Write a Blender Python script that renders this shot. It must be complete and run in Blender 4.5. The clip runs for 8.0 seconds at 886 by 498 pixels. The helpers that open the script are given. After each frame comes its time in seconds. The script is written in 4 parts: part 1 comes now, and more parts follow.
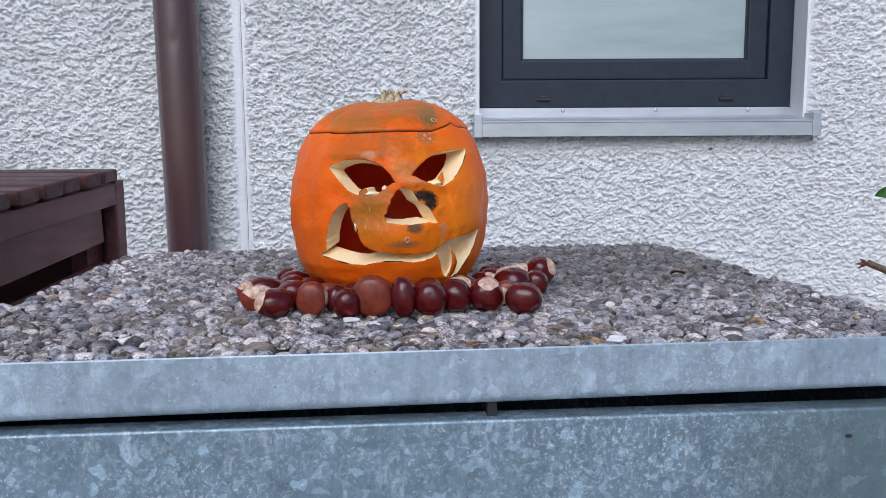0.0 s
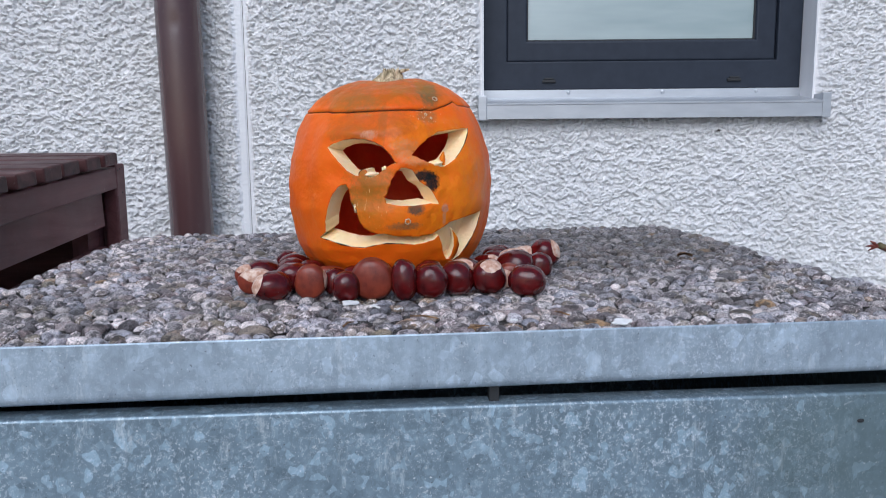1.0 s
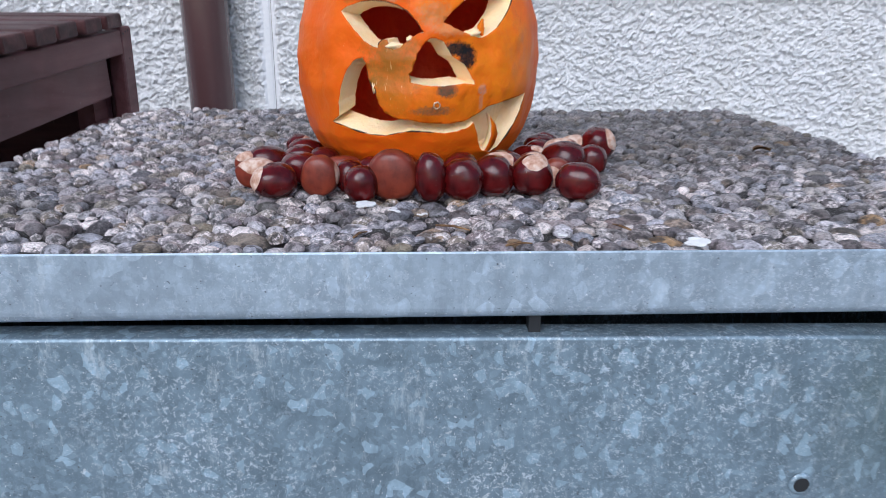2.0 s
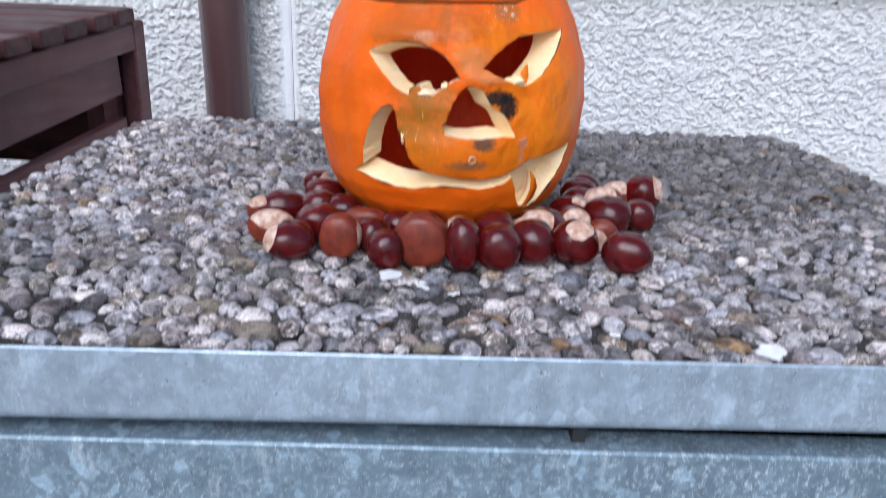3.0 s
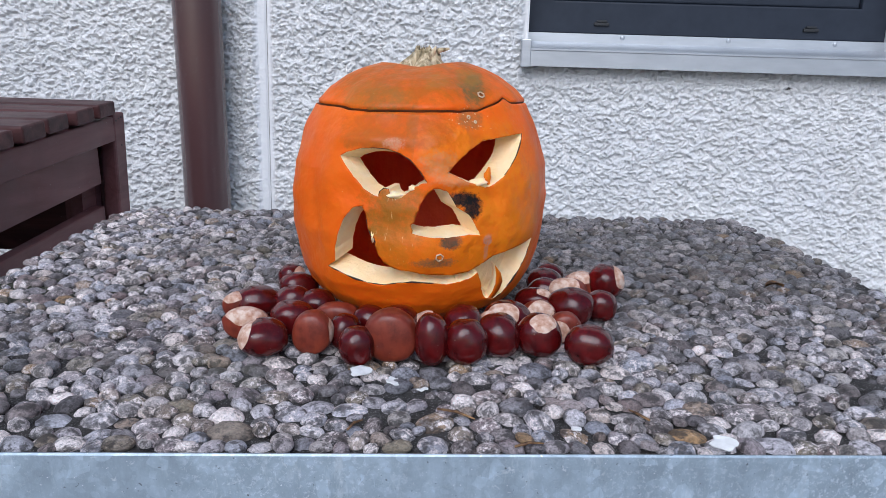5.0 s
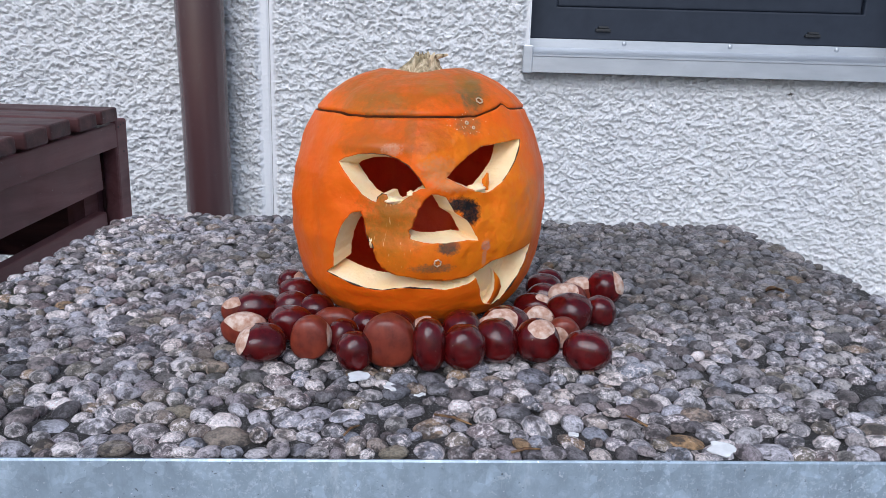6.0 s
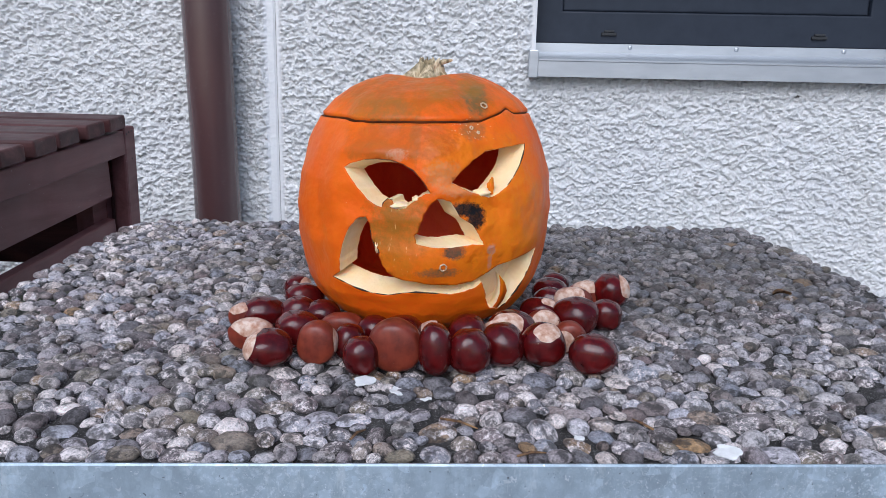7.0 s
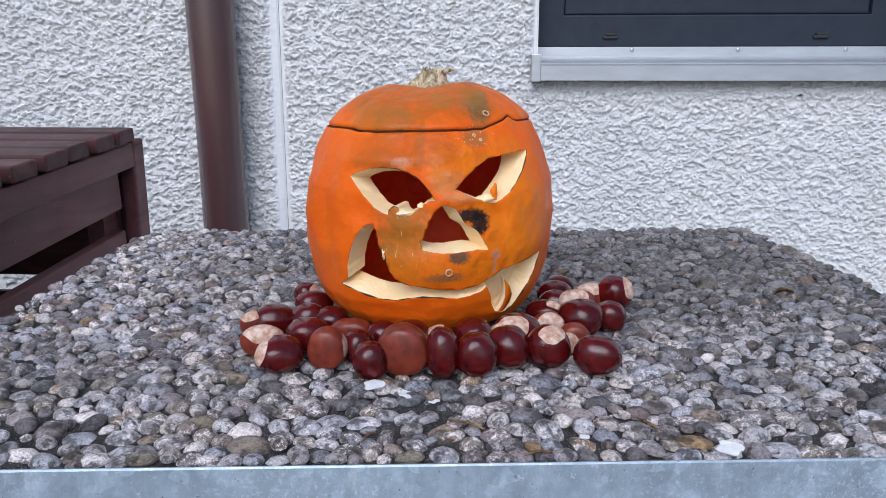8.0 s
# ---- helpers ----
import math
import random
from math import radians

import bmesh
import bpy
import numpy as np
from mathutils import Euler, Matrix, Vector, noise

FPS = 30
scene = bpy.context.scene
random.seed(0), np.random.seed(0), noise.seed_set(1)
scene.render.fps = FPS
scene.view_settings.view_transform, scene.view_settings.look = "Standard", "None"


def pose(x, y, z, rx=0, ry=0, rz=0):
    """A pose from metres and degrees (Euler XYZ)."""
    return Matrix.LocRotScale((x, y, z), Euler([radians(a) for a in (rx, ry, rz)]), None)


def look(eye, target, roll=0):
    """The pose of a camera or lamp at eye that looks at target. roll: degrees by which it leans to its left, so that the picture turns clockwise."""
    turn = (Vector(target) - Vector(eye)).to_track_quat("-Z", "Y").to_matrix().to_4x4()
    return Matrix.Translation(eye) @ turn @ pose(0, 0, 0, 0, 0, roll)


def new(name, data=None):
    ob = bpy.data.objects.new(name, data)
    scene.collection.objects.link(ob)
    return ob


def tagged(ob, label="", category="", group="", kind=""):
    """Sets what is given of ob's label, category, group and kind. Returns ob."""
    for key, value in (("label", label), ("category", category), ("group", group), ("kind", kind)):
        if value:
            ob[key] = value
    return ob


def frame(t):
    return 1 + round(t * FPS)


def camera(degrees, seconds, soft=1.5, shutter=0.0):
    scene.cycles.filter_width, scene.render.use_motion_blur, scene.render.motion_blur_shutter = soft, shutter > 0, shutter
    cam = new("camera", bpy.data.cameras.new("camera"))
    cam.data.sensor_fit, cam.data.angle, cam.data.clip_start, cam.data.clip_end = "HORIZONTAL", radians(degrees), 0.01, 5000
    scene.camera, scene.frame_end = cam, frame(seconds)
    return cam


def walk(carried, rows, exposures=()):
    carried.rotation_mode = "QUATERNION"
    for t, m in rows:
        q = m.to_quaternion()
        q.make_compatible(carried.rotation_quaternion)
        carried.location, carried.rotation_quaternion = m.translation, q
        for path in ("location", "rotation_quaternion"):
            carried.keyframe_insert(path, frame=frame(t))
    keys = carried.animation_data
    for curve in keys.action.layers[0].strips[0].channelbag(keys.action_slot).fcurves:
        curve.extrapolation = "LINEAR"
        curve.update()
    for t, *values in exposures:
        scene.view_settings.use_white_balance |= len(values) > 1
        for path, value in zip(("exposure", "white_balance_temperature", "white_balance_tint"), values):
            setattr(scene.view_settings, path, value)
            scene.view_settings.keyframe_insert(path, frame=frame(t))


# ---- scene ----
cam = camera(61.52, 8.0, soft=0.5, shutter=0.4)
PATH = [
    (0, (0.0499, -0.7292, 1.3438), (0.0642, 1.2565, 1.1058), -0.32),
    (0.5, (0.0534, -0.7203, 1.3412), (0.0629, 1.2642, 1.0928), -0.35),
    (1, (0.0541, -0.7138, 1.3388), (0.0524, 1.2668, 1.0609), -0.54),
    (1.5, (0.0572, -0.6888, 1.3339), (0.008, 1.2668, 0.9174), -0.57),
    (1.7, (0.057, -0.6533, 1.3339), (-0.0097, 1.2819, 0.8331), -0.24),
    (2.8, (0.0366, -0.5266, 1.3736), (-0.0832, 1.3268, 0.6315), 1.91),
    (3, (0.0346, -0.5257, 1.3841), (-0.0841, 1.3542, 0.7119), 2.13),
    (3.5, (0.0358, -0.5253, 1.4028), (-0.0546, 1.3997, 0.8677), 2.15),
    (4, (0.0312, -0.5276, 1.4052), (-0.035, 1.4103, 0.9151), 2.00),
    (4.5, (0.034, -0.5357, 1.409), (-0.0299, 1.4037, 0.9244), 1.78),
    (5, (0.0418, -0.5424, 1.4064), (-0.0272, 1.3974, 0.9242), 1.80),
    (6.5, (0.0463, -0.5426, 1.4063), (-0.0406, 1.402, 0.947), 1.54),
    (7, (0.0474, -0.5442, 1.4065), (-0.0523, 1.4009, 0.9516), 1.24),
    (7.5, (0.0479, -0.5456, 1.4061), (-0.0606, 1.3991, 0.9521), 0.59),
    (8, (0.0493, -0.5558, 1.41), (-0.0697, 1.3908, 0.9668), 0.04),
]
walk(cam, [(t, look(eye, target, roll)) for t, eye, target, roll in PATH],
     exposures=((0, -0.11, 5450, 10), (1.5, -0.06, 5450, 10), (2.8, 0.26, 5450, 10), (3.0, 0.24, 5450, 10), (3.5, 0.07, 5450, 10), (4.5, -0.02, 5450, 10), (8, -0.02, 5450, 10)))

# ---- light ----
world = bpy.data.worlds.new("overcast_sky")
world.use_nodes = True
scene.world = world
wt = world.node_tree
sky = wt.nodes.new("ShaderNodeTexSky")
sky.sky_type = "NISHITA"
sky.sun_disc = False
sky.sun_elevation, sky.sun_rotation = radians(40), radians(192)
sky.dust_density, sky.air_density = 3.0, 1.0
wt.links.new(sky.outputs[0], wt.nodes["Background"].inputs[0])
wt.nodes["Background"].inputs[1].default_value = 0.105
sun_data = bpy.data.lights.new("sun", "SUN")
sun_data.energy, sun_data.angle, sun_data.color = 2.15, radians(50), (1.0, 0.96, 0.9)
sun = new("sun", sun_data)
sun.matrix_world = look((-0.8, -5.6, 5.0), (0, 0, 0))


# ---- material helpers ----
class Mat:
    """A node material with short ways to add textures."""

    def __init__(self, name, rough=0.6, metal=0.0, coord="Object"):
        self.m = bpy.data.materials.new(name)
        self.m.use_nodes = True
        self.t = self.m.node_tree
        self.b = self.t.nodes["Principled BSDF"]
        self.b.inputs["Roughness"].default_value = rough
        self.b.inputs["Metallic"].default_value = metal
        self.co = self.t.nodes.new("ShaderNodeTexCoord").outputs[coord]

    def node(self, kind, **sets):
        n = self.t.nodes.new(kind)
        for k, v in sets.items():
            n.inputs[k].default_value = v
        return n

    def link(self, a, b):
        self.t.links.new(a, b)

    def mapped(self, scale):
        n = self.node("ShaderNodeMapping", Scale=scale)
        self.link(self.co, n.inputs[0])
        return n.outputs[0]

    def noise(self, scale, detail=4, rough=0.55, stretch=None, distort=0.0):
        n = self.node("ShaderNodeTexNoise", Scale=scale, Detail=detail, Roughness=rough, Distortion=distort)
        self.link(self.mapped(stretch) if stretch else self.co, n.inputs["Vector"])
        return n.outputs[0]

    def cells(self, scale, stretch=None, feature="F1", out="Color", rand=1.0):
        n = self.node("ShaderNodeTexVoronoi", Scale=scale, Randomness=rand)
        n.feature = feature
        self.link(self.mapped(stretch) if stretch else self.co, n.inputs["Vector"])
        return n.outputs[out]

    def ramp(self, fac, stops):
        n = self.t.nodes.new("ShaderNodeValToRGB")
        while len(n.color_ramp.elements) < len(stops):
            n.color_ramp.elements.new(0.5)
        for e, (p, c) in zip(n.color_ramp.elements, stops):
            e.position = p
            e.color = (*c, 1) if isinstance(c, tuple) else (c, c, c, 1)
        self.link(fac, n.inputs[0])
        return n.outputs[0]

    def mix(self, fac, a, b, how="MIX"):
        n = self.t.nodes.new("ShaderNodeMix")
        n.data_type, n.blend_type = "RGBA", how
        for sock, v in ((n.inputs[0], fac), (n.inputs[6], a), (n.inputs[7], b)):
            if isinstance(v, (int, float)):
                sock.default_value = v if sock == n.inputs[0] else (v, v, v, 1)
            elif isinstance(v, tuple):
                sock.default_value = (*v, 1)
            else:
                self.link(v, sock)
        return n.outputs[2]

    def spot(self, place, size, ragged=0.4, scale=120):
        """A ragged mask round a place: 1 inside, 0 outside."""
        sub = self.t.nodes.new("ShaderNodeVectorMath")
        sub.operation = "SUBTRACT"
        self.link(self.co, sub.inputs[0])
        sub.inputs[1].default_value = place
        div = self.t.nodes.new("ShaderNodeVectorMath")
        div.operation = "DIVIDE"
        self.link(sub.outputs[0], div.inputs[0])
        div.inputs[1].default_value = size
        ln = self.t.nodes.new("ShaderNodeVectorMath")
        ln.operation = "LENGTH"
        self.link(div.outputs[0], ln.inputs[0])
        add = self.t.nodes.new("ShaderNodeMath")
        add.operation = "MULTIPLY_ADD"
        self.link(self.noise(scale, 8, 0.72), add.inputs[0])
        add.inputs[1].default_value = ragged * 2
        self.link(ln.outputs["Value"], add.inputs[2])
        mr = self.node("ShaderNodeMapRange")
        self.link(add.outputs[0], mr.inputs[0])
        for i, v in enumerate((0.62 + ragged, 1.02 + ragged, 1.0, 0.0)):
            mr.inputs[i + 1].default_value = v
        return mr.outputs[0]

    def random(self):
        return self.t.nodes.new("ShaderNodeObjectInfo").outputs["Random"]

    def island(self):
        return self.t.nodes.new("ShaderNodeNewGeometry").outputs["Random Per Island"]

    def color(self, c):
        if isinstance(c, tuple):
            self.b.inputs["Base Color"].default_value = (*c, 1)
        else:
            self.link(c, self.b.inputs["Base Color"])
        return self

    def rough(self, sock):
        self.link(sock, self.b.inputs["Roughness"])
        return self

    def bump(self, height, distance, strength=1.0):
        n = self.node("ShaderNodeBump", Distance=distance, Strength=strength)
        self.link(height, n.inputs["Height"])
        old = self.b.inputs["Normal"].links
        if old:
            self.link(old[0].from_socket, n.inputs["Normal"])
        self.link(n.outputs[0], self.b.inputs["Normal"])
        return self

    def coat(self, w, r=0.1):
        self.b.inputs["Coat Weight"].default_value = w
        self.b.inputs["Coat Roughness"].default_value = r
        return self


# ---- materials ----
m = Mat("roughcast_plaster", 0.9)
c = m.ramp(m.noise(2.2, 5), ((0.3, (0.8, 0.795, 0.8)), (0.7, (0.875, 0.865, 0.855))))
c = m.mix(m.ramp(m.noise(9, 5, stretch=(1, 1, 0.35)), ((0.55, 0.0), (0.85, 0.35))), c, (0.55, 0.53, 0.49))
c = m.mix(m.ramp(m.noise(34, 3), ((0.62, 0.0), (0.78, 0.3))), c, (0.52, 0.56, 0.49))
c = m.mix(m.spot((0.852, 1.47, 1.372), (0.008, 0.03, 0.0045), 1.0, 190), c, (0.11, 0.095, 0.085))
m.color(c).bump(m.noise(360, 6, 0.75), 0.0042)
PLASTER = m.m

m = Mat("smooth_plaster", 0.85)
m.color(m.ramp(m.noise(14, 5, stretch=(1, 1, 0.3)), ((0.3, (0.66, 0.66, 0.675)), (0.7, (0.76, 0.76, 0.765))))).bump(m.noise(150, 3), 0.0008)
SMOOTH = m.m

m = Mat("joint_filler", 0.9)
m.color(m.ramp(m.noise(7, 3, stretch=(1, 1, 0.6)), ((0.5, (0.05, 0.05, 0.05)), (0.7, (0.3, 0.28, 0.24)))))
JOINT = m.m

m = Mat("brown_pipe_enamel", 0.27)
c = m.ramp(m.noise(5, 5, stretch=(1, 1, 0.5)), ((0.3, (0.06, 0.029, 0.03)), (0.7, (0.08, 0.038, 0.037))))
c = m.mix(m.ramp(m.noise(60, 4), ((0.62, 0.0), (0.8, 0.4))), c, (0.1, 0.07, 0.066))
m.color(c).bump(m.noise(8, 2), 0.002, 0.4).coat(0.5, 0.16)
PIPE = m.m

m = Mat("anthracite_frame", 0.42)
m.b.inputs["Specular IOR Level"].default_value = 0.18
m.color(m.ramp(m.noise(30, 4), ((0.3, (0.023, 0.028, 0.04)), (0.7, (0.029, 0.035, 0.049))))).bump(m.noise(600, 2), 0.0002)
FRAME = m.m

m = Mat("dark_gasket", 0.6)
GASKET = m.color((0.015, 0.016, 0.018)).m

m = Mat("silver_aluminium", 0.36, 0.6)
c = m.ramp(m.noise(12, 5, stretch=(1, 4, 4)), ((0.3, (0.44, 0.46, 0.49)), (0.7, (0.52, 0.54, 0.57))))
m.color(m.mix(m.ramp(m.noise(70, 4), ((0.6, 0.0), (0.8, 0.25))), c, (0.4, 0.4, 0.4)))
ALU = m.m

m = Mat("frosted_glass", 0.25)
m.b.inputs["Transmission Weight"].default_value = 0.15
m.color(m.ramp(m.noise(4, 4, stretch=(0.3, 1, 1.6)), ((0.3, (0.29, 0.36, 0.36)), (0.7, (0.48, 0.54, 0.535))))).coat(0.8, 0.04)
GLASS = m.m

m = Mat("pale_roller_blind", 0.8)
m.color(m.ramp(m.noise(4, 4, stretch=(0.35, 1, 2.2)), ((0.3, (0.72, 0.8, 0.79)), (0.7, (0.88, 0.9, 0.88)))))
BLIND = m.m

m = Mat("dark_stained_wood", 0.5)
grain = m.noise(26, 6, 0.65, stretch=(0.12, 1, 1), distort=0.6)
c = m.ramp(grain, ((0.3, (0.022, 0.008, 0.008)), (0.5, (0.06, 0.022, 0.022)), (0.72, (0.13, 0.052, 0.05))))
c = m.mix(m.ramp(m.noise(9, 4), ((0.5, 0.0), (0.75, 0.55))), c, (0.085, 0.06, 0.058))
c = m.mix(m.ramp(m.noise(260, 2), ((0.735, 0.0), (0.77, 0.7))), c, (0.5, 0.46, 0.43))
m.color(c).bump(grain, 0.0012).rough(m.ramp(m.noise(15, 4), ((0.3, 0.38), (0.7, 0.6))))
m.b.inputs["Specular IOR Level"].default_value = 0.25
WOOD = m.m

m = Mat("dark_stained_board", 0.5)
grain = m.noise(26, 6, 0.65, stretch=(1, 0.12, 1), distort=0.6)
c = m.ramp(grain, ((0.25, (0.075, 0.026, 0.026)), (0.5, (0.135, 0.055, 0.056)), (0.8, (0.195, 0.088, 0.088))))
c = m.mix(m.ramp(m.noise(8, 4), ((0.5, 0.0), (0.72, 0.6))), c, (0.085, 0.045, 0.047))
c = m.mix(m.ramp(m.noise(230, 2), ((0.74, 0.0), (0.77, 0.7))), c, (0.5, 0.46, 0.43))
m.color(c).bump(grain, 0.0012).rough(m.ramp(m.noise(15, 4), ((0.3, 0.38), (0.7, 0.6))))
m.b.inputs["Specular IOR Level"].default_value = 0.25
BOARD = m.m


def galvanized(name, tone, powder, flake, contrast=1.0, grain=160, blotched=False):
    m = Mat(name, 0.45, 0.45)

    def one(sock):
        s = m.t.nodes.new("ShaderNodeSeparateColor")
        m.link(sock, s.inputs[0])
        return s.outputs[0]

    wob = m.node("ShaderNodeTexNoise", Scale=55, Detail=4)
    m.link(m.co, wob.inputs["Vector"])
    mad = m.node("ShaderNodeVectorMath")
    mad.operation = "MULTIPLY_ADD"
    m.link(wob.outputs["Color"], mad.inputs[0])
    mad.inputs[1].default_value = (0.009, 0.009, 0.009)
    m.link(m.co, mad.inputs[2])
    plain, m.co = m.co, mad.outputs[0]
    lo, hi = tuple(v * (1 - 0.26 * contrast) for v in tone), tuple(min(1, v * (1 + 0.85 * contrast)) for v in tone)
    big, fine = one(m.cells(grain, (1, 1, 0.8))), one(m.cells(260))
    m.co = plain
    c = m.ramp(big, ((0.0, lo), (0.2, tuple(v * 0.92 for v in tone)), (0.7, tone), (0.86, tone), (0.89, hi)))
    c = m.mix(0.28, c, m.ramp(fine, ((0.0, lo), (0.72, tone), (0.84, hi))))
    c = m.mix(m.ramp(m.noise(7, 5), ((0.35, 0.0), (0.7, 0.5))), c, tuple(v * 1.1 for v in tone))
    c = m.mix(0.8, c, m.ramp(m.noise(46, 7, 0.72, stretch=(1, 1, 0.7)), ((0.3, 0.72), (0.7, 1.28))), "MULTIPLY")
    bloom = m.mix(m.ramp(m.noise(5, 3), ((0.45, 0.0), (0.62, 1.0))), 0.0, m.ramp(m.noise(330, 6, 0.8, distort=0.3), ((0.55, 0.0), (0.58, 1.0))))
    c = m.mix(m.mix(powder, 0.0, bloom), c, (0.68, 0.75, 0.82))
    c = m.mix(m.ramp(m.noise(80, 5, 0.75, distort=1.5), ((0.635, 0.0), (0.665, flake))), c, (0.7, 0.74, 0.77))
    c = m.mix(m.ramp(m.noise(60, 5, 0.7, stretch=(1, 1, 0.16)), ((0.5, 0.0), (0.68, 0.45))), c, tuple(v * 0.72 for v in tone))
    c = m.mix(m.ramp(m.noise(75, 5, 0.75, stretch=(1, 1, 0.3)), ((0.58, 0.0), (0.68, 0.4))), c, (0.62, 0.68, 0.72))
    c = m.mix(m.ramp(m.noise(420, 3), ((0.69, 0.0), (0.73, 0.75))), c, (0.06, 0.06, 0.06))
    c = m.mix(m.ramp(m.noise(500, 3), ((0.68, 0.0), (0.71, 0.8))), c, (0.8, 0.84, 0.87))
    if blotched:
        # darker green-grey blotch towards the panel's right end
        c = m.mix(m.mix(0.5, 0.0, m.spot((0.47, -0.18, 1.09), (0.24, 0.3, 0.1), 0.6, 12)), c, (0.1, 0.14, 0.13))
    m.color(c).rough(m.ramp(big, ((0.0, 0.36), (1.0, 0.58))))
    m.bump(m.noise(4, 2), 0.004, 0.5).bump(big, 0.0005, 0.5)
    return m.m


RAIL_STEEL = galvanized("galvanized_rail", (0.345, 0.415, 0.485), 0.6, 0.5, 0.42, 120)
PANEL_STEEL = galvanized("galvanized_panel", (0.2, 0.268, 0.322), 0.75, 0.6, 1.15, 165, True)

m = Mat("dark_mortar", 0.9)
c = m.ramp(m.noise(60, 6, 0.7), ((0.3, (0.022, 0.02, 0.02)), (0.7, (0.12, 0.112, 0.108))))
c = m.mix(m.ramp(m.noise(7, 4), ((0.55, 0.0), (0.75, 0.5))), c, (0.075, 0.085, 0.04))
c = m.mix(m.ramp(m.noise(900, 4, 0.7), ((0.57, 0.0), (0.63, 0.8))), c, (0.4, 0.39, 0.38))
m.b.inputs["Specular IOR Level"].default_value = 0.1
m.color(c).bump(m.noise(600, 5, 0.7), 0.004)
MORTAR = m.m


def pebble(name, single):
    m = Mat(name, 0.5)
    m.b.inputs["Specular IOR Level"].default_value = 0.5
    r = m.random() if single else m.island()
    if single:
        fit_size = m.node("ShaderNodeVectorMath")
        fit_size.operation = "MULTIPLY_ADD"
        m.link(m.co, fit_size.inputs[0])
        fit_size.inputs[1].default_value = (0.0078, 0.0078, 0.006)
        m.link(m.ramp(r, ((0.0, (0.0, 0.3, 0.9)), (1.0, (1.0, 0.8, 0.1)))), fit_size.inputs[2])
        m.co = fit_size.outputs[0]
    c = m.ramp(r, ((0.0, (0.46, 0.49, 0.54)), (0.09, (0.14, 0.122, 0.118)), (0.18, (0.32, 0.36, 0.42)), (0.27, (0.85, 0.83, 0.81)), (0.36, (0.12, 0.12, 0.13)),
                   (0.45, (0.36, 0.32, 0.31)), (0.54, (0.52, 0.55, 0.61)), (0.62, (0.22, 0.18, 0.18)), (0.7, (0.25, 0.23, 0.17)), (0.78, (0.66, 0.68, 0.72)),
                   (0.86, (0.15, 0.155, 0.17)), (0.93, (0.95, 0.92, 0.89)), (0.975, (0.3, 0.25, 0.2)), (1.0, (0.4, 0.27, 0.13))))
    second = m.t.nodes.new("ShaderNodeMath")
    second.operation = "MULTIPLY"
    m.link(r, second.inputs[0])
    second.inputs[1].default_value = 37.3
    frac = m.t.nodes.new("ShaderNodeMath")
    frac.operation = "FRACT"
    m.link(second.outputs[0], frac.inputs[0])
    kind = frac.outputs[0]
    # cloudy tone, fine grain, dark pits, then pale crust on some of the stones
    c = m.mix(0.75, c, m.ramp(m.noise(150, 4, 0.6), ((0.3, 0.65), (0.7, 1.35))), "MULTIPLY")
    c = m.mix(0.6, c, m.ramp(m.noise(700, 4, 0.7), ((0.35, 0.35), (0.65, 1.65))), "MULTIPLY")
    c = m.mix(m.ramp(m.noise(480, 5, 0.75), ((0.6, 0.0), (0.66, 0.7))), c, (0.05, 0.048, 0.048))
    crust = m.mix(m.ramp(kind, ((0.35, 0.0), (0.65, 1.0))), 0.0, m.ramp(m.noise(210, 8, 0.85), ((0.515, 0.0), (0.55, 0.95))))
    c = m.mix(crust, c, (0.95, 0.94, 0.93))
    c = m.mix(m.ramp(m.noise(900, 3, 0.7), ((0.66, 0.0), (0.7, 0.7))), c, (0.7, 0.69, 0.68))
    c = m.mix(m.ramp(m.noise(120, 6, 0.7), ((0.49, 0.0), (0.58, 0.8))), c, (0.025, 0.023, 0.023))
    c = m.mix(1.0, c, (1.04, 0.95, 0.94), "MULTIPLY")
    if not single:
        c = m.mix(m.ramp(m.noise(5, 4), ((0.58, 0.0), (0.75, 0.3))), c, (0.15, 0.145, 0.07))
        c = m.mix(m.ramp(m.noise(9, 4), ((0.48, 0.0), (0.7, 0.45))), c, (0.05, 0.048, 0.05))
        # damp tone mixed with the pumpkin's shade, painted dark on the right rear stones
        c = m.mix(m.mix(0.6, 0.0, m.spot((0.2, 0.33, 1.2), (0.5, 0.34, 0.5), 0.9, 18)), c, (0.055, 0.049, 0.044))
    m.color(c).bump(m.noise(520, 5, 0.7), 0.0022).rough(m.ramp(m.noise(120, 3), ((0.3, 0.22), (0.7, 0.5))))
    return m.m


PEBBLE = pebble("grey_pebble", True)
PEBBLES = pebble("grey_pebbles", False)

# carved pumpkin: skin, pale cut flesh, dark red inside
m = Mat("orange_pumpkin_skin", 0.42)
c = m.ramp(m.noise(11, 3), ((0.3, (0.72, 0.106, 0.0)), (0.7, (0.76, 0.138, 0.0))))


def stain(c, place, size, colour, strength, ragged=0.7, scale=90):
    mottle = m.ramp(m.noise(scale * 2.2, 8, 0.75), ((0.4, 0.5 if strength < 0.95 else 0.9), (0.56, 1.0)))
    mask = m.mix(1.0, m.spot(place, size, ragged, scale), mottle, "MULTIPLY")
    return m.mix(m.mix(strength, 0.0, mask), c, colour)


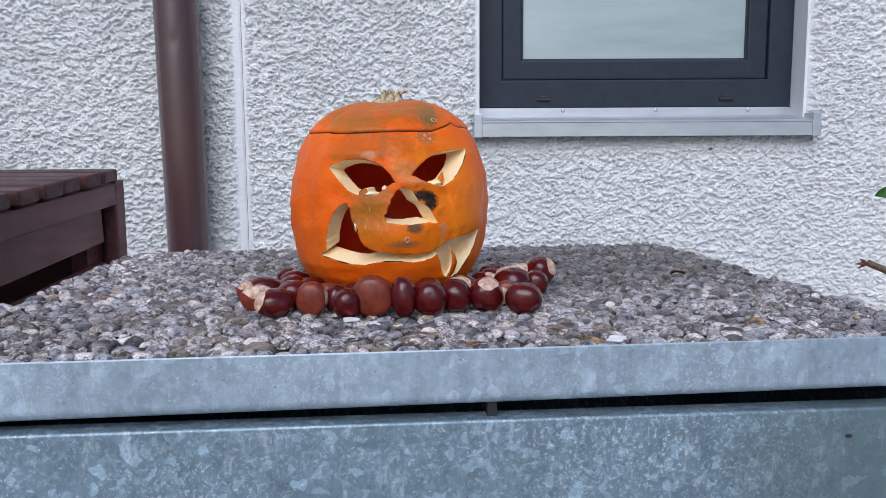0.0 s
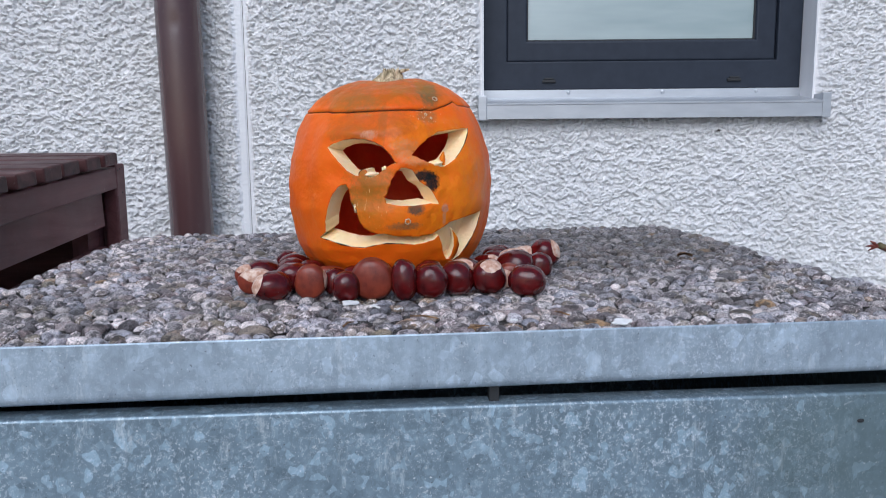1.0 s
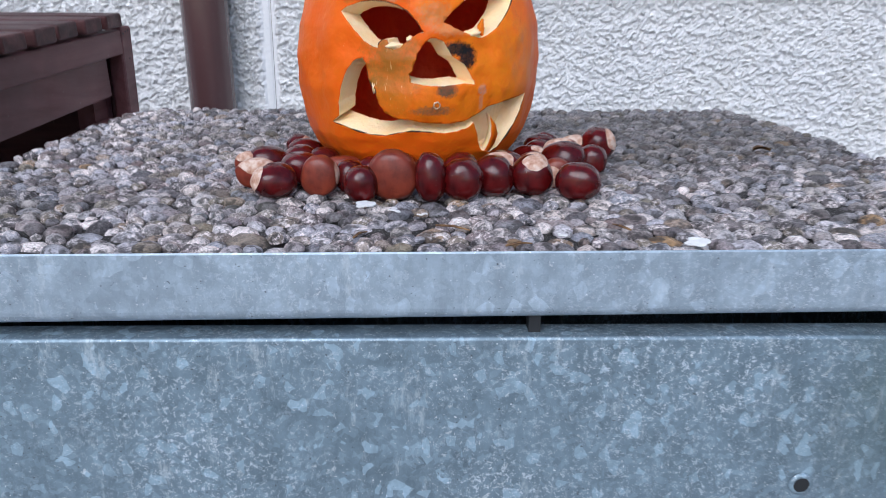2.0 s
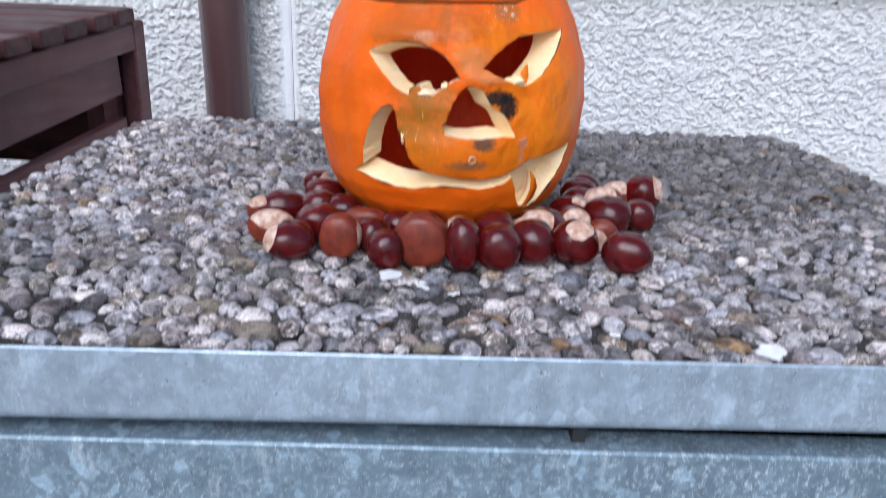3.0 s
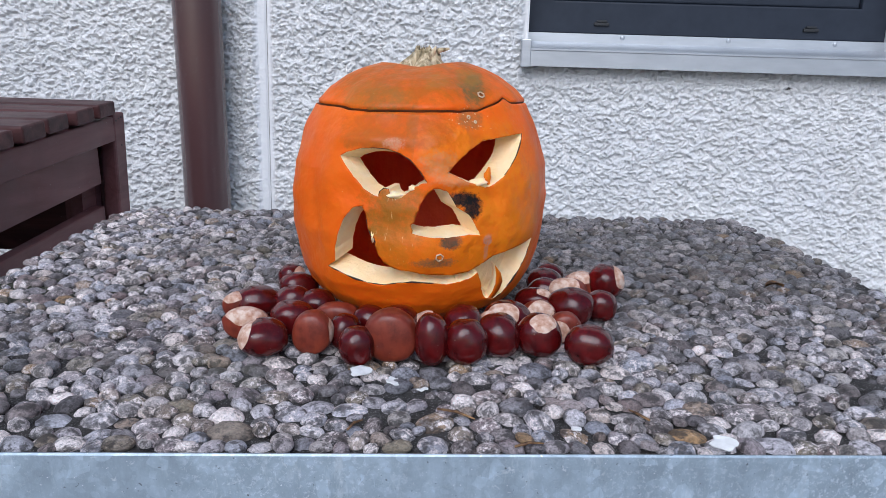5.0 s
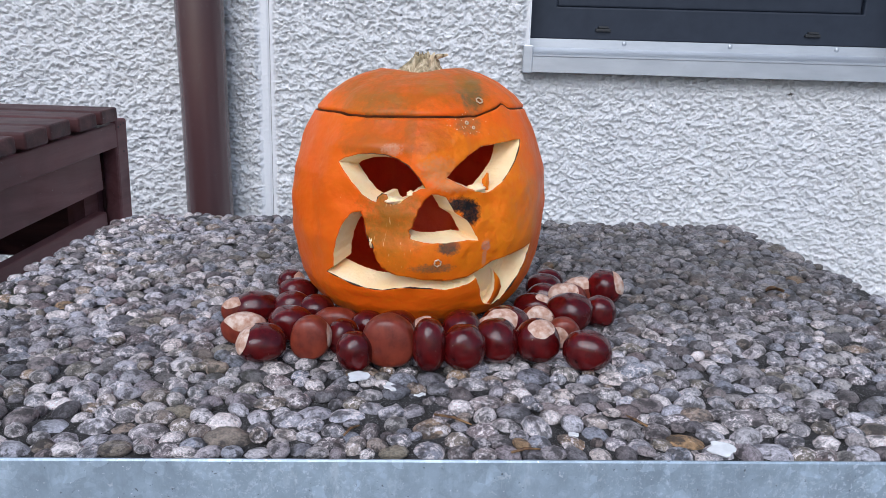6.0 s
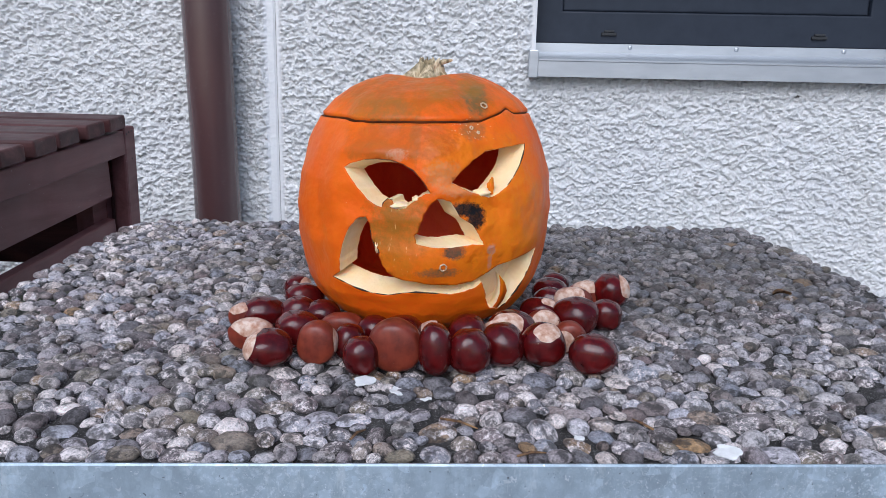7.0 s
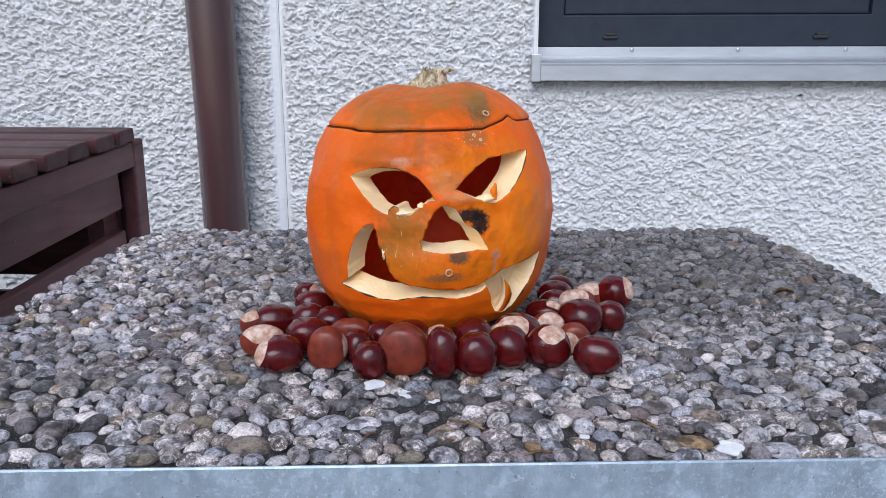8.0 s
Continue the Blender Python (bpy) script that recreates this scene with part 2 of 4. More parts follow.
# broad yellower cheek, chin and brow
c = stain(c, (0.07, -0.08, 0.1), (0.055, 0.06, 0.075), (0.72, 0.195, 0.0), 0.9, 0.7, 22)
c = stain(c, (0.012, -0.115, 0.07), (0.05, 0.04, 0.03), (0.72, 0.17, 0.0), 0.85, 0.7, 30)
c = stain(c, (0.03, -0.105, 0.145), (0.03, 0.03, 0.026), (0.74, 0.19, 0.0), 0.85, 0.7, 40)
# brown crown and brow stains, deepened in colour to offset strong light from above
c = stain(c, (0.0, -0.05, 0.195), (0.085, 0.07, 0.028), (0.36, 0.1, 0.004), 0.85, 0.9, 34)
c = stain(c, (-0.01, -0.1, 0.158), (0.05, 0.04, 0.018), (0.42, 0.09, 0.004), 0.75, 1.0, 50)
# olive and brown blotches
c = stain(c, (-0.012, -0.108, 0.097), (0.026, 0.04, 0.028), (0.24, 0.11, 0.008), 0.9, 0.9, 70)
c = stain(c, (-0.014, -0.108, 0.1), (0.01, 0.03, 0.016), (0.2, 0.11, 0.012), 0.7, 0.9, 110)
c = stain(c, (-0.012, -0.11, 0.072), (0.018, 0.03, 0.02), (0.42, 0.15, 0.008), 0.55, 1.0, 90)
c = stain(c, (-0.03, -0.097, 0.149), (0.03, 0.03, 0.009), (0.36, 0.11, 0.012), 0.65, 0.9, 90)
c = stain(c, (-0.036, -0.094, 0.158), (0.028, 0.03, 0.014), (0.5, 0.1, 0.006), 0.6, 0.9, 70)
c = stain(c, (0.0, -0.097, 0.158), (0.005, 0.03, 0.018), (0.36, 0.1, 0.01), 0.75, 0.7, 120)
c = stain(c, (0.001, -0.08, 0.186), (0.003, 0.04, 0.018), (0.45, 0.1, 0.004), 0.7, 0.7, 120)
c = stain(c, (-0.046, -0.066, 0.181), (0.016, 0.03, 0.014), (0.38, 0.13, 0.012), 0.7, 0.9, 80)
c = stain(c, (-0.022, -0.08, 0.178), (0.022, 0.03, 0.012), (0.3, 0.12, 0.02), 0.8, 1.0, 100)
c = stain(c, (0.014, -0.065, 0.192), (0.012, 0.03, 0.008), (0.36, 0.13, 0.012), 0.7, 0.9, 100)
c = stain(c, (0.043, -0.055, 0.186), (0.012, 0.03, 0.018), (0.13, 0.095, 0.03), 0.94, 0.8, 90)
c = stain(c, (0.038, -0.045, 0.195), (0.012, 0.03, 0.01), (0.28, 0.13, 0.02), 0.7, 0.9, 90)
c = stain(c, (0.042, -0.08, 0.166), (0.012, 0.03, 0.009), (0.3, 0.12, 0.03), 0.8, 0.9, 130)
c = stain(c, (0.02, -0.104, 0.134), (0.016, 0.03, 0.01), (0.5, 0.22, 0.09), 0.6, 1.1, 170)
c = stain(c, (0.033, -0.1, 0.122), (0.02, 0.03, 0.005), (0.55, 0.26, 0.12), 0.6, 1.0, 200)
c = stain(c, (0.0, -0.11, 0.084), (0.03, 0.03, 0.04), (0.5, 0.13, 0.004), 0.35, 1.2, 130)
c = stain(c, (0.059, -0.0935, 0.0767), (0.004, 0.03, 0.005), (0.4, 0.27, 0.24), 0.6, 1.0, 260)
c = stain(c, (0.058, -0.094, 0.066), (0.002, 0.03, 0.009), (0.42, 0.26, 0.2), 0.5, 1.0, 260)
c = stain(c, (0.0195, -0.11, 0.0605), (0.018, 0.03, 0.0045), (0.16, 0.1, 0.05), 0.85, 1.0, 240)
c = stain(c, (0.0312, -0.108, 0.0765), (0.0095, 0.03, 0.0065), (0.07, 0.06, 0.04), 0.95, 0.7, 320)
c = stain(c, (-0.013, -0.0995, 0.1475), (0.009, 0.02, 0.005), (0.62, 0.36, 0.24), 0.5, 1.2, 360)
# pale scabs and fine specks
c = m.mix(m.ramp(m.noise(300, 3), ((0.73, 0.0), (0.77, 0.6))), c, (0.75, 0.45, 0.22))
c = m.mix(m.ramp(m.noise(60, 5, 0.7), ((0.55, 0.0), (0.75, 0.3))), c, (0.52, 0.09, 0.0))
pits = m.mix(m.spot((0.041, -0.08, 0.166), (0.017, 0.03, 0.009), 0.5, 120), 0.0, m.ramp(m.cells(330, out="Distance"), ((0.14, 1.0), (0.22, 0.0))))
c = m.mix(pits, c, (0.8, 0.62, 0.4))
scratch = m.mix(m.spot((-0.012, -0.11, 0.085), (0.022, 0.03, 0.032), 0.6, 90), 0.0, m.ramp(m.noise(420, 3, stretch=(1.0, 1, 0.16)), ((0.66, 0.0), (0.7, 0.6))))
c = m.mix(scratch, c, (0.8, 0.5, 0.2))
# black mould beside the nose
c = stain(c, (0.0385, -0.1, 0.1085), (0.0135, 0.03, 0.0062), (0.006, 0.006, 0.006), 1.0, 0.7, 300)
c = stain(c, (0.0465, -0.098, 0.102), (0.008, 0.03, 0.0108), (0.006, 0.006, 0.006), 1.0, 0.7, 300)
dimples = m.mix(m.spot((0.055, -0.09, 0.12), (0.06, 0.06, 0.07), 0.6, 30), 0.5, m.noise(85, 2, 0.4))
m.color(c).bump(m.noise(40, 3), 0.004, 0.55).bump(m.noise(130, 4), 0.001, 0.55).bump(dimples, 0.0045, 0.8).rough(m.ramp(m.noise(40, 4), ((0.3, 0.36), (0.7, 0.52))))
m.b.inputs["Specular IOR Level"].default_value = 0.2
m.b.inputs["Subsurface Weight"].default_value = 0.3
m.b.inputs["Subsurface Radius"].default_value = (0.02, 0.005, 0.001)
SKIN = m.m

m = Mat("pale_cut_flesh", 0.5)
c = m.ramp(m.noise(60, 5), ((0.3, (0.92, 0.66, 0.35)), (0.7, (0.95, 0.76, 0.49))))
c = m.mix(m.ramp(m.noise(130, 3), ((0.68, 0.0), (0.8, 0.5))), c, (0.62, 0.36, 0.12))
m.color(c).bump(m.noise(180, 4), 0.0012)
m.b.inputs["Subsurface Weight"].default_value = 0.35
m.b.inputs["Subsurface Radius"].default_value = (0.014, 0.009, 0.004)
FLESH = m.m

m = Mat("orange_inner_flesh", 0.55)
m.color(m.ramp(m.noise(50, 5, stretch=(1, 1, 0.4)), ((0.3, (0.85, 0.07, 0.002)), (0.7, (0.95, 0.12, 0.004))))).bump(m.noise(90, 4), 0.003)
INNER = m.m

m = Mat("dried_rim", 0.8)
RIM = m.color((0.03, 0.014, 0.008)).m

m = Mat("pale_scab", 0.8)
SCAB = m.color(m.ramp(m.noise(300, 4), ((0.35, (0.4, 0.24, 0.12)), (0.65, (0.66, 0.5, 0.34))))).m

m = Mat("dried_groove", 0.8)
GROOVE = m.color(m.ramp(m.noise(90, 4), ((0.3, (0.1, 0.025, 0.006)), (0.7, (0.22, 0.05, 0.008))))).m

m = Mat("dry_stem", 0.85)
f = m.noise(260, 5, stretch=(1, 1, 0.15))
c = m.ramp(f, ((0.32, (0.12, 0.09, 0.045)), (0.48, (0.46, 0.36, 0.21)), (0.64, (0.76, 0.64, 0.44))))
m.color(m.mix(m.ramp(m.noise(70, 3), ((0.5, 0.0), (0.7, 0.6))), c, (0.13, 0.125, 0.06))).bump(f, 0.004)
STEM = m.m


def chestnut_skin(name, dark, light, rough, coat):
    m = Mat(name, rough)
    s = m.noise(55, 5, stretch=(1, 1, 0.2), distort=0.8)
    c = m.ramp(s, ((0.3, dark), (0.7, light)))
    c = m.mix(m.ramp(m.noise(40, 3), ((0.45, 0.0), (0.7, 0.6))), c, tuple(v * 0.6 for v in dark))
    c = m.mix(m.ramp(m.random(), ((0.0, 0.0), (1.0, 0.3))), c, tuple(v * 0.5 for v in dark))
    c = m.mix(m.ramp(m.noise(110, 5, 0.65), ((0.45, 0.0), (0.68, 0.55))), c, tuple(v * 0.45 for v in dark))
    c = m.mix(m.ramp(m.noise(420, 2), ((0.74, 0.0), (0.78, 0.5))), c, (0.35, 0.22, 0.16))
    m.color(c).bump(m.noise(60, 2), 0.001, 0.5).coat(coat, 0.1).rough(m.ramp(m.noise(70, 4), ((0.3, rough * 0.8), (0.7, rough * 1.3))))
    m.b.inputs["Specular IOR Level"].default_value = 0.28
    return m.m


GLOSSY = chestnut_skin("glossy_chestnut", (0.035, 0.002, 0.003), (0.16, 0.007, 0.007), 0.22, 0.35)
MATTE = chestnut_skin("matte_chestnut", (0.13, 0.017, 0.01), (0.28, 0.055, 0.026), 0.38, 0.15)
m = Mat("pale_hilum", 0.8)
c = m.ramp(m.noise(170, 5), ((0.35, (0.38, 0.19, 0.12)), (0.5, (0.55, 0.36, 0.27)), (0.62, (0.68, 0.54, 0.45))))
m.color(m.mix(m.ramp(m.noise(70, 4), ((0.5, 0.0), (0.7, 0.6))), c, (0.42, 0.2, 0.12))).bump(m.noise(300, 3), 0.0008)
HILUM = m.m

m = Mat("grey_paving", 0.9)
m.color(m.ramp(m.noise(3, 6), ((0.3, (0.26, 0.26, 0.255)), (0.7, (0.36, 0.355, 0.345))))).bump(m.noise(120, 4), 0.003)
PAVING = m.m
m = Mat("green_leaf", 0.45)
LEAF = m.color(m.ramp(m.noise(60, 4), ((0.3, (0.04, 0.12, 0.02)), (0.7, (0.07, 0.2, 0.03))))).m
m = Mat("twig_bark", 0.7)
TWIG = m.color(m.ramp(m.noise(90, 4), ((0.35, (0.09, 0.03, 0.02)), (0.65, (0.1, 0.09, 0.035))))).m
m = Mat("white_paint_flake", 0.6)
CHIP = m.color(m.ramp(m.noise(200, 4), ((0.3, (0.72, 0.72, 0.71)), (0.7, (0.85, 0.85, 0.84))))).m
m = Mat("red_bud", 0.6)
BUD = m.color((0.14, 0.028, 0.018)).m
m = Mat("dry_leaf", 0.7)
DRY = m.color(m.ramp(m.noise(150, 3), ((0.35, (0.05, 0.02, 0.01)), (0.65, (0.35, 0.2, 0.08))))).m


# ---- mesh helpers ----
def obj(name, bm, material, parent=None, label="", smooth=False):
    """Links a bmesh as one mesh object."""
    me = bpy.data.meshes.new(name)
    bm.to_mesh(me)
    bm.free()
    for mt in (material if isinstance(material, (list, tuple)) else [material]):
        me.materials.append(mt)
    if smooth:
        me.polygons.foreach_set("use_smooth", [True] * len(me.polygons))
    ob = new(name, me)
    ob.parent = parent
    return tagged(ob, label) if label else ob


def part(name, bm, material, parent, label="", smooth=False):
    return obj(name, bm, material, parent, label, smooth)


def empty(name, matrix=None):
    ob = new(name)
    ob.empty_display_size = 0.05
    if matrix is not None:
        ob.matrix_world = matrix
    return ob


def box(bm, x0, x1, y0, y1, z0, z1, bevel=0.0, seg=2):
    vs = [bm.verts.new(p) for p in ((x0, y0, z0), (x1, y0, z0), (x1, y1, z0), (x0, y1, z0), (x0, y0, z1), (x1, y0, z1), (x1, y1, z1), (x0, y1, z1))]
    fs = [bm.faces.new([vs[i] for i in f]) for f in ((3, 2, 1, 0), (4, 5, 6, 7), (0, 1, 5, 4), (1, 2, 6, 5), (2, 3, 7, 6), (3, 0, 4, 7))]
    if bevel:
        es = {e for f in fs for e in f.edges}
        bmesh.ops.bevel(bm, geom=list(es), offset=bevel, segments=seg, affect="EDGES", profile=0.5)
    return bm


def boxed(*a, **k):
    return box(bmesh.new(), *a, **k)


def extrude_profile(profile, u0, u1):
    """A closed profile of (y, z), drawn along x from u0 to u1."""
    bm = bmesh.new()
    rings = [[bm.verts.new((u, y, z)) for y, z in profile] for u in (u0, u1)]
    n = len(profile)
    for i in range(n):
        j = (i + 1) % n
        bm.faces.new((rings[0][i], rings[0][j], rings[1][j], rings[1][i]))
    bm.faces.new(rings[0][::-1])
    bm.faces.new(rings[1])
    bmesh.ops.recalc_face_normals(bm, faces=bm.faces)
    return bm


def tube(points, radii, seg=12, cap=True):
    bm = bmesh.new()
    rings = []
    for i, (p, r) in enumerate(zip(points, radii)):
        a, b = Vector(points[max(0, i - 1)]), Vector(points[min(len(points) - 1, i + 1)])
        q = (b - a).to_track_quat("Z", "Y")
        rings.append([bm.verts.new(Vector(p) + q @ Vector((r * math.cos(k * math.tau / seg), r * math.sin(k * math.tau / seg), 0))) for k in range(seg)])
    for a, b in zip(rings, rings[1:]):
        for k in range(seg):
            bm.faces.new((a[k], a[(k + 1) % seg], b[(k + 1) % seg], b[k]))
    if cap:
        bm.faces.new(rings[0][::-1])
        bm.faces.new(rings[-1])
    return bm


def value_noise(x, y, seed):
    """Smooth noise on a plane, 0 to 1, for arrays."""
    xi, yi = np.floor(x).astype(np.int64), np.floor(y).astype(np.int64)
    fx, fy = x - xi, y - yi
    fx, fy = fx * fx * (3 - 2 * fx), fy * fy * (3 - 2 * fy)

    def h(a, b):
        n = (a * 374761393 + b * 668265263 + seed * 1442695041) & 0x7FFFFFFF
        n = ((n ^ (n >> 13)) * 1274126177) & 0x7FFFFFFF
        return ((n ^ (n >> 16)) & 0xFFFF) / 65535.0

    return (h(xi, yi) * (1 - fx) + h(xi + 1, yi) * fx) * (1 - fy) + (h(xi, yi + 1) * (1 - fx) + h(xi + 1, yi + 1) * fx) * fy


# ---- setting ----
WALL_Y = 1.475
WX0, WX1, WZ0 = 0.17, 1.124, 1.44      # window opening
WZ1 = 2.55
ground = obj("ground", boxed(-40, 40, -40, 40, -0.2, 0.0), PAVING)
tagged(ground, "grey paved ground round the house", "ground", kind="structure")


def relief(x, z):
    """Depth of the roughcast plaster."""
    wx = x + 0.009 * (value_noise(x * 95, z * 95, 5) - 0.5)
    wz = z + 0.007 * (value_noise(x * 95, z * 95, 6) - 0.5)
    a = value_noise(wx * 66, wz * 116, 1)
    b = value_noise(wx * 140 + 9, wz * 200, 2)
    d = value_noise(x * 230, z * 290, 3)
    e = value_noise(x * 6, z * 6, 4)
    f = value_noise(x * 430, z * 430, 8)
    lump = np.clip((a * 0.46 + b * 0.34 + d * 0.2 - 0.4) * 5.0, 0, 1)
    return 0.0078 * lump + 0.0035 * b + 0.0048 * d + 0.0018 * f + 0.004 * e


def build_wall():
    bm = bmesh.new()
    back = WALL_Y + 0.3
    inner = WALL_Y + 0.012
    box(bm, -7, WX0, inner, back, 0.001, 5)
    box(bm, WX1, 7, inner, back, 0.001, 5)
    box(bm, WX0, WX1, inner, back, 0.001, WZ0)
    box(bm, WX0, WX1, inner, back, WZ1, 5)
    wall = obj("wall_north", bm, PLASTER)
    tagged(wall, "white roughcast plaster house wall with weather stains", "wall", kind="structure")
    step = 0.0021
    x0, x1, z0, z1 = -1.36, 1.46, 0.8, 1.92
    nx, nz = int((x1 - x0) / step), int((z1 - z0) / step)
    xs, zs = np.linspace(x0, x1, nx), np.linspace(z0, z1, nz)
    gx, gz = np.meshgrid(xs, zs)
    dep = relief(gx, gz)
    # smooth band by the joint and round the window
    soft = np.clip((np.abs(gx + 0.519) - 0.014) / 0.014, 0.08, 1)
    soft = np.minimum(soft, np.clip(np.maximum(np.maximum(WX0 - gx, gx - WX1), WZ0 - gz) / 0.012 - 0.5, 0, 1) + (gz > WZ1))
    y = WALL_Y - dep * soft
    y[(np.abs(gx + 0.514) < 0.0019)] += 0.011
    co = np.stack([gx, y, gz], -1).reshape(-1, 3)
    idx = np.arange(nx * nz).reshape(nz, nx)
    cx, cz = (gx[:-1, :-1] + gx[1:, 1:]) / 2, (gz[:-1, :-1] + gz[1:, 1:]) / 2
    keep = ~((cx > WX0) & (cx < WX1) & (cz > WZ0) & (cz < WZ1))
    quads = np.stack([idx[:-1, :-1], idx[:-1, 1:], idx[1:, 1:], idx[1:, :-1]], -1)[keep]
    me = bpy.data.meshes.new("plaster_coat")
    me.from_pydata(co.tolist(), [], quads.tolist())
    me.materials.append(PLASTER)
    me.materials.append(SMOOTH)
    me.materials.append(JOINT)
    mid = cx[keep]
    slot = np.where(np.abs(mid + 0.519) < 0.022, 1, 0)
    slot[np.abs(mid + 0.514) < 0.0014] = 2
    me.polygons.foreach_set("material_index", slot.astype(np.int32))
    me.polygons.foreach_set("use_smooth", [True] * len(me.polygons))
    coat = new("plaster_coat", me)
    coat.parent = wall
    tagged(coat, "white roughcast coat with a vertical movement joint")
    # plain coat round the rough one
    for a, b, lo, hi in ((-7, x0, 0, 5), (x1, 7, 0, 5), (x0, x1, 0, z0)):
        part("plaster_coat", boxed(a, b, WALL_Y - 0.006, inner, max(lo, 0.001), hi), PLASTER, wall)
    part("plaster_coat", boxed(x0, WX0, WALL_Y - 0.006, inner, z1, 5), PLASTER, wall)
    part("plaster_coat", boxed(WX1, x1, WALL_Y - 0.006, inner, z1, 5), PLASTER, wall)
    part("plaster_coat", boxed(WX0, WX1, WALL_Y - 0.006, inner, WZ1, 5), PLASTER, wall)
    # smooth reveals
    part("window_reveal", boxed(WX0 - 0.0, WX0 + 0.004, WALL_Y - 0.004, WALL_Y + 0.1, WZ0, WZ1), SMOOTH, wall)
    part("window_reveal", boxed(WX1 - 0.004, WX1, WALL_Y - 0.004, WALL_Y + 0.1, WZ0, WZ1), SMOOTH, wall)
    # the rest of the house closes the place
    for name, dims in (("wall_east", (6.7, 7, back, 9, 0.001, 5)), ("wall_west", (-7, -6.7, back, 9, 0.001, 5)), ("wall_south", (-6.7, 6.7, 8.7, 9, 0.001, 5))):
        tagged(obj(name, boxed(*dims), PLASTER), "white plaster house wall", "wall", kind="structure")
    tagged(obj("ceiling", boxed(-7.2, 7.2, WALL_Y, 9.2, 5.001, 5.2), PAVING), "flat roof slab over the house", "ceiling", kind="structure")


build_wall()


def build_window():
    win = empty("window_1", pose(0, 0, 0))
    tagged(win, "anthracite plastic window with frosted pane and silver sill", "window", kind="structure")
    y = 1.55
    x0, x1 = WX0 + 0.005, WX1 - 0.005
    z0 = 1.497

    def bars(name, a, b, lo, hi, w, ya, yb, mat, bevel, wb=None, label=""):
        wb = wb or w
        fr = bmesh.new()
        # mitred ring
        out = [(a, lo), (b, lo), (b, hi), (a, hi)]
        inn = [(a + w, lo + wb), (b - w, lo + wb), (b - w, hi - w), (a + w, hi - w)]
        vs = {}
        for k, loop in (("o", out), ("i", inn)):
            for d, yy in (("f", ya), ("b", yb)):
                vs[k + d] = [fr.verts.new((px, yy, pz)) for px, pz in loop]
        sharp = []
        for i in range(4):
            j = (i + 1) % 4
            fr.faces.new((vs["of"][i], vs["of"][j], vs["if"][j], vs["if"][i]))
            fr.faces.new((vs["ob"][j], vs["ob"][i], vs["ib"][i], vs["ib"][j]))
            fr.faces.new((vs["of"][j], vs["of"][i], vs["ob"][i], vs["ob"][j]))
            fr.faces.new((vs["if"][i], vs["if"][j], vs["ib"][j], vs["ib"][i]))
            sharp += [fr.edges.get((vs["if"][i], vs["if"][j])), fr.edges.get((vs["of"][i], vs["of"][j]))]
        bmesh.ops.recalc_face_normals(fr, faces=fr.faces)
        if bevel:
            bmesh.ops.bevel(fr, geom=sharp, offset=bevel, segments=3, affect="EDGES", profile=0.5)
        return part(name, fr, mat, win, label)

    bars("window_frame", x0, x1, z0, WZ1 - 0.01, 0.072, y, y + 0.07, FRAME, 0.004, 0.083)
    bars("sash", x0 + 0.0725, x1 - 0.0725, z0 + 0.0835, WZ1 - 0.083, 0.06, y + 0.012, y + 0.075, FRAME, 0.006)
    bars("gasket", x0 + 0.1325, x1 - 0.1325, z0 + 0.1437, WZ1 - 0.144, 0.004, y + 0.02, y + 0.04, GASKET, 0)
    pane = part("pane", boxed(x0 + 0.136, x1 - 0.136, y + 0.026, y + 0.032, z0 + 0.147, WZ1 - 0.147), GLASS, win, "pale frosted window glass")
    pane.visible_shadow = False
    # a pleated edge makes the blind hang a little uneven
    bl = bmesh.new()
    n = 40
    rows = [[bl.verts.new((x0 + 0.14 + (x1 - x0 - 0.28 - 0.018) * i / n, y + 0.048 + 0.002 * math.sin(i * 0.6) + 0.001 * k, z)) for i in range(n + 1)] for k, z in enumerate((z0 + 0.15, 2.0, WZ1 - 0.1))]
    for a, b in zip(rows, rows[1:]):
        for i in range(n):
            bl.faces.new((a[i], a[i + 1], b[i + 1], b[i]))
    bmesh.ops.solidify(bl, geom=list(bl.faces), thickness=0.0015)
    part("roller_blind", bl, BLIND, win, "pale grey-green blind", True)
    part("window_back", boxed(x0, x1, y + 0.12, y + 0.14, z0, WZ1), GASKET, win)
    for cx in (0.372, 0.922):
        cap = bmesh.new()
        box(cap, cx - 0.02, cx + 0.02, y - 0.007, y + 0.002, 1.518, 1.5265, 0.002)
        box(cap, cx - 0.0135, cx + 0.0135, y - 0.0085, y + 0.001, 1.5265, 1.532, 0.0015)
        part("drain_cap", cap, GASKET, win, "dark drainage cover")
    # silver sill: upstand with screws, sloping tray, drip edge, end caps
    sx0, sx1 = 0.158, 1.149
    prof = [(1.549, 1.497), (1.546, 1.497), (1.545, 1.4735), (1.434, 1.4555), (1.4255, 1.4545), (1.4225, 1.452), (1.4225, 1.4485), (1.4245, 1.4465), (1.4245, 1.4085), (1.434, 1.4085), (1.434, 1.411), (1.428, 1.4115), (1.428, 1.447), (1.549, 1.466)]
    sill = part("window_sill", extrude_profile(prof, sx0 + 0.012, sx1 - 0.012), ALU, win, "silver aluminium sill")
    for a, b in ((sx0 - 0.002, sx0 + 0.022), (sx1 - 0.022, sx1 + 0.002)):
        part("end_cap", boxed(a, b, 1.4205, 1.5, 1.4055, 1.474, bevel=0.002), ALU, sill, "grey end cap")
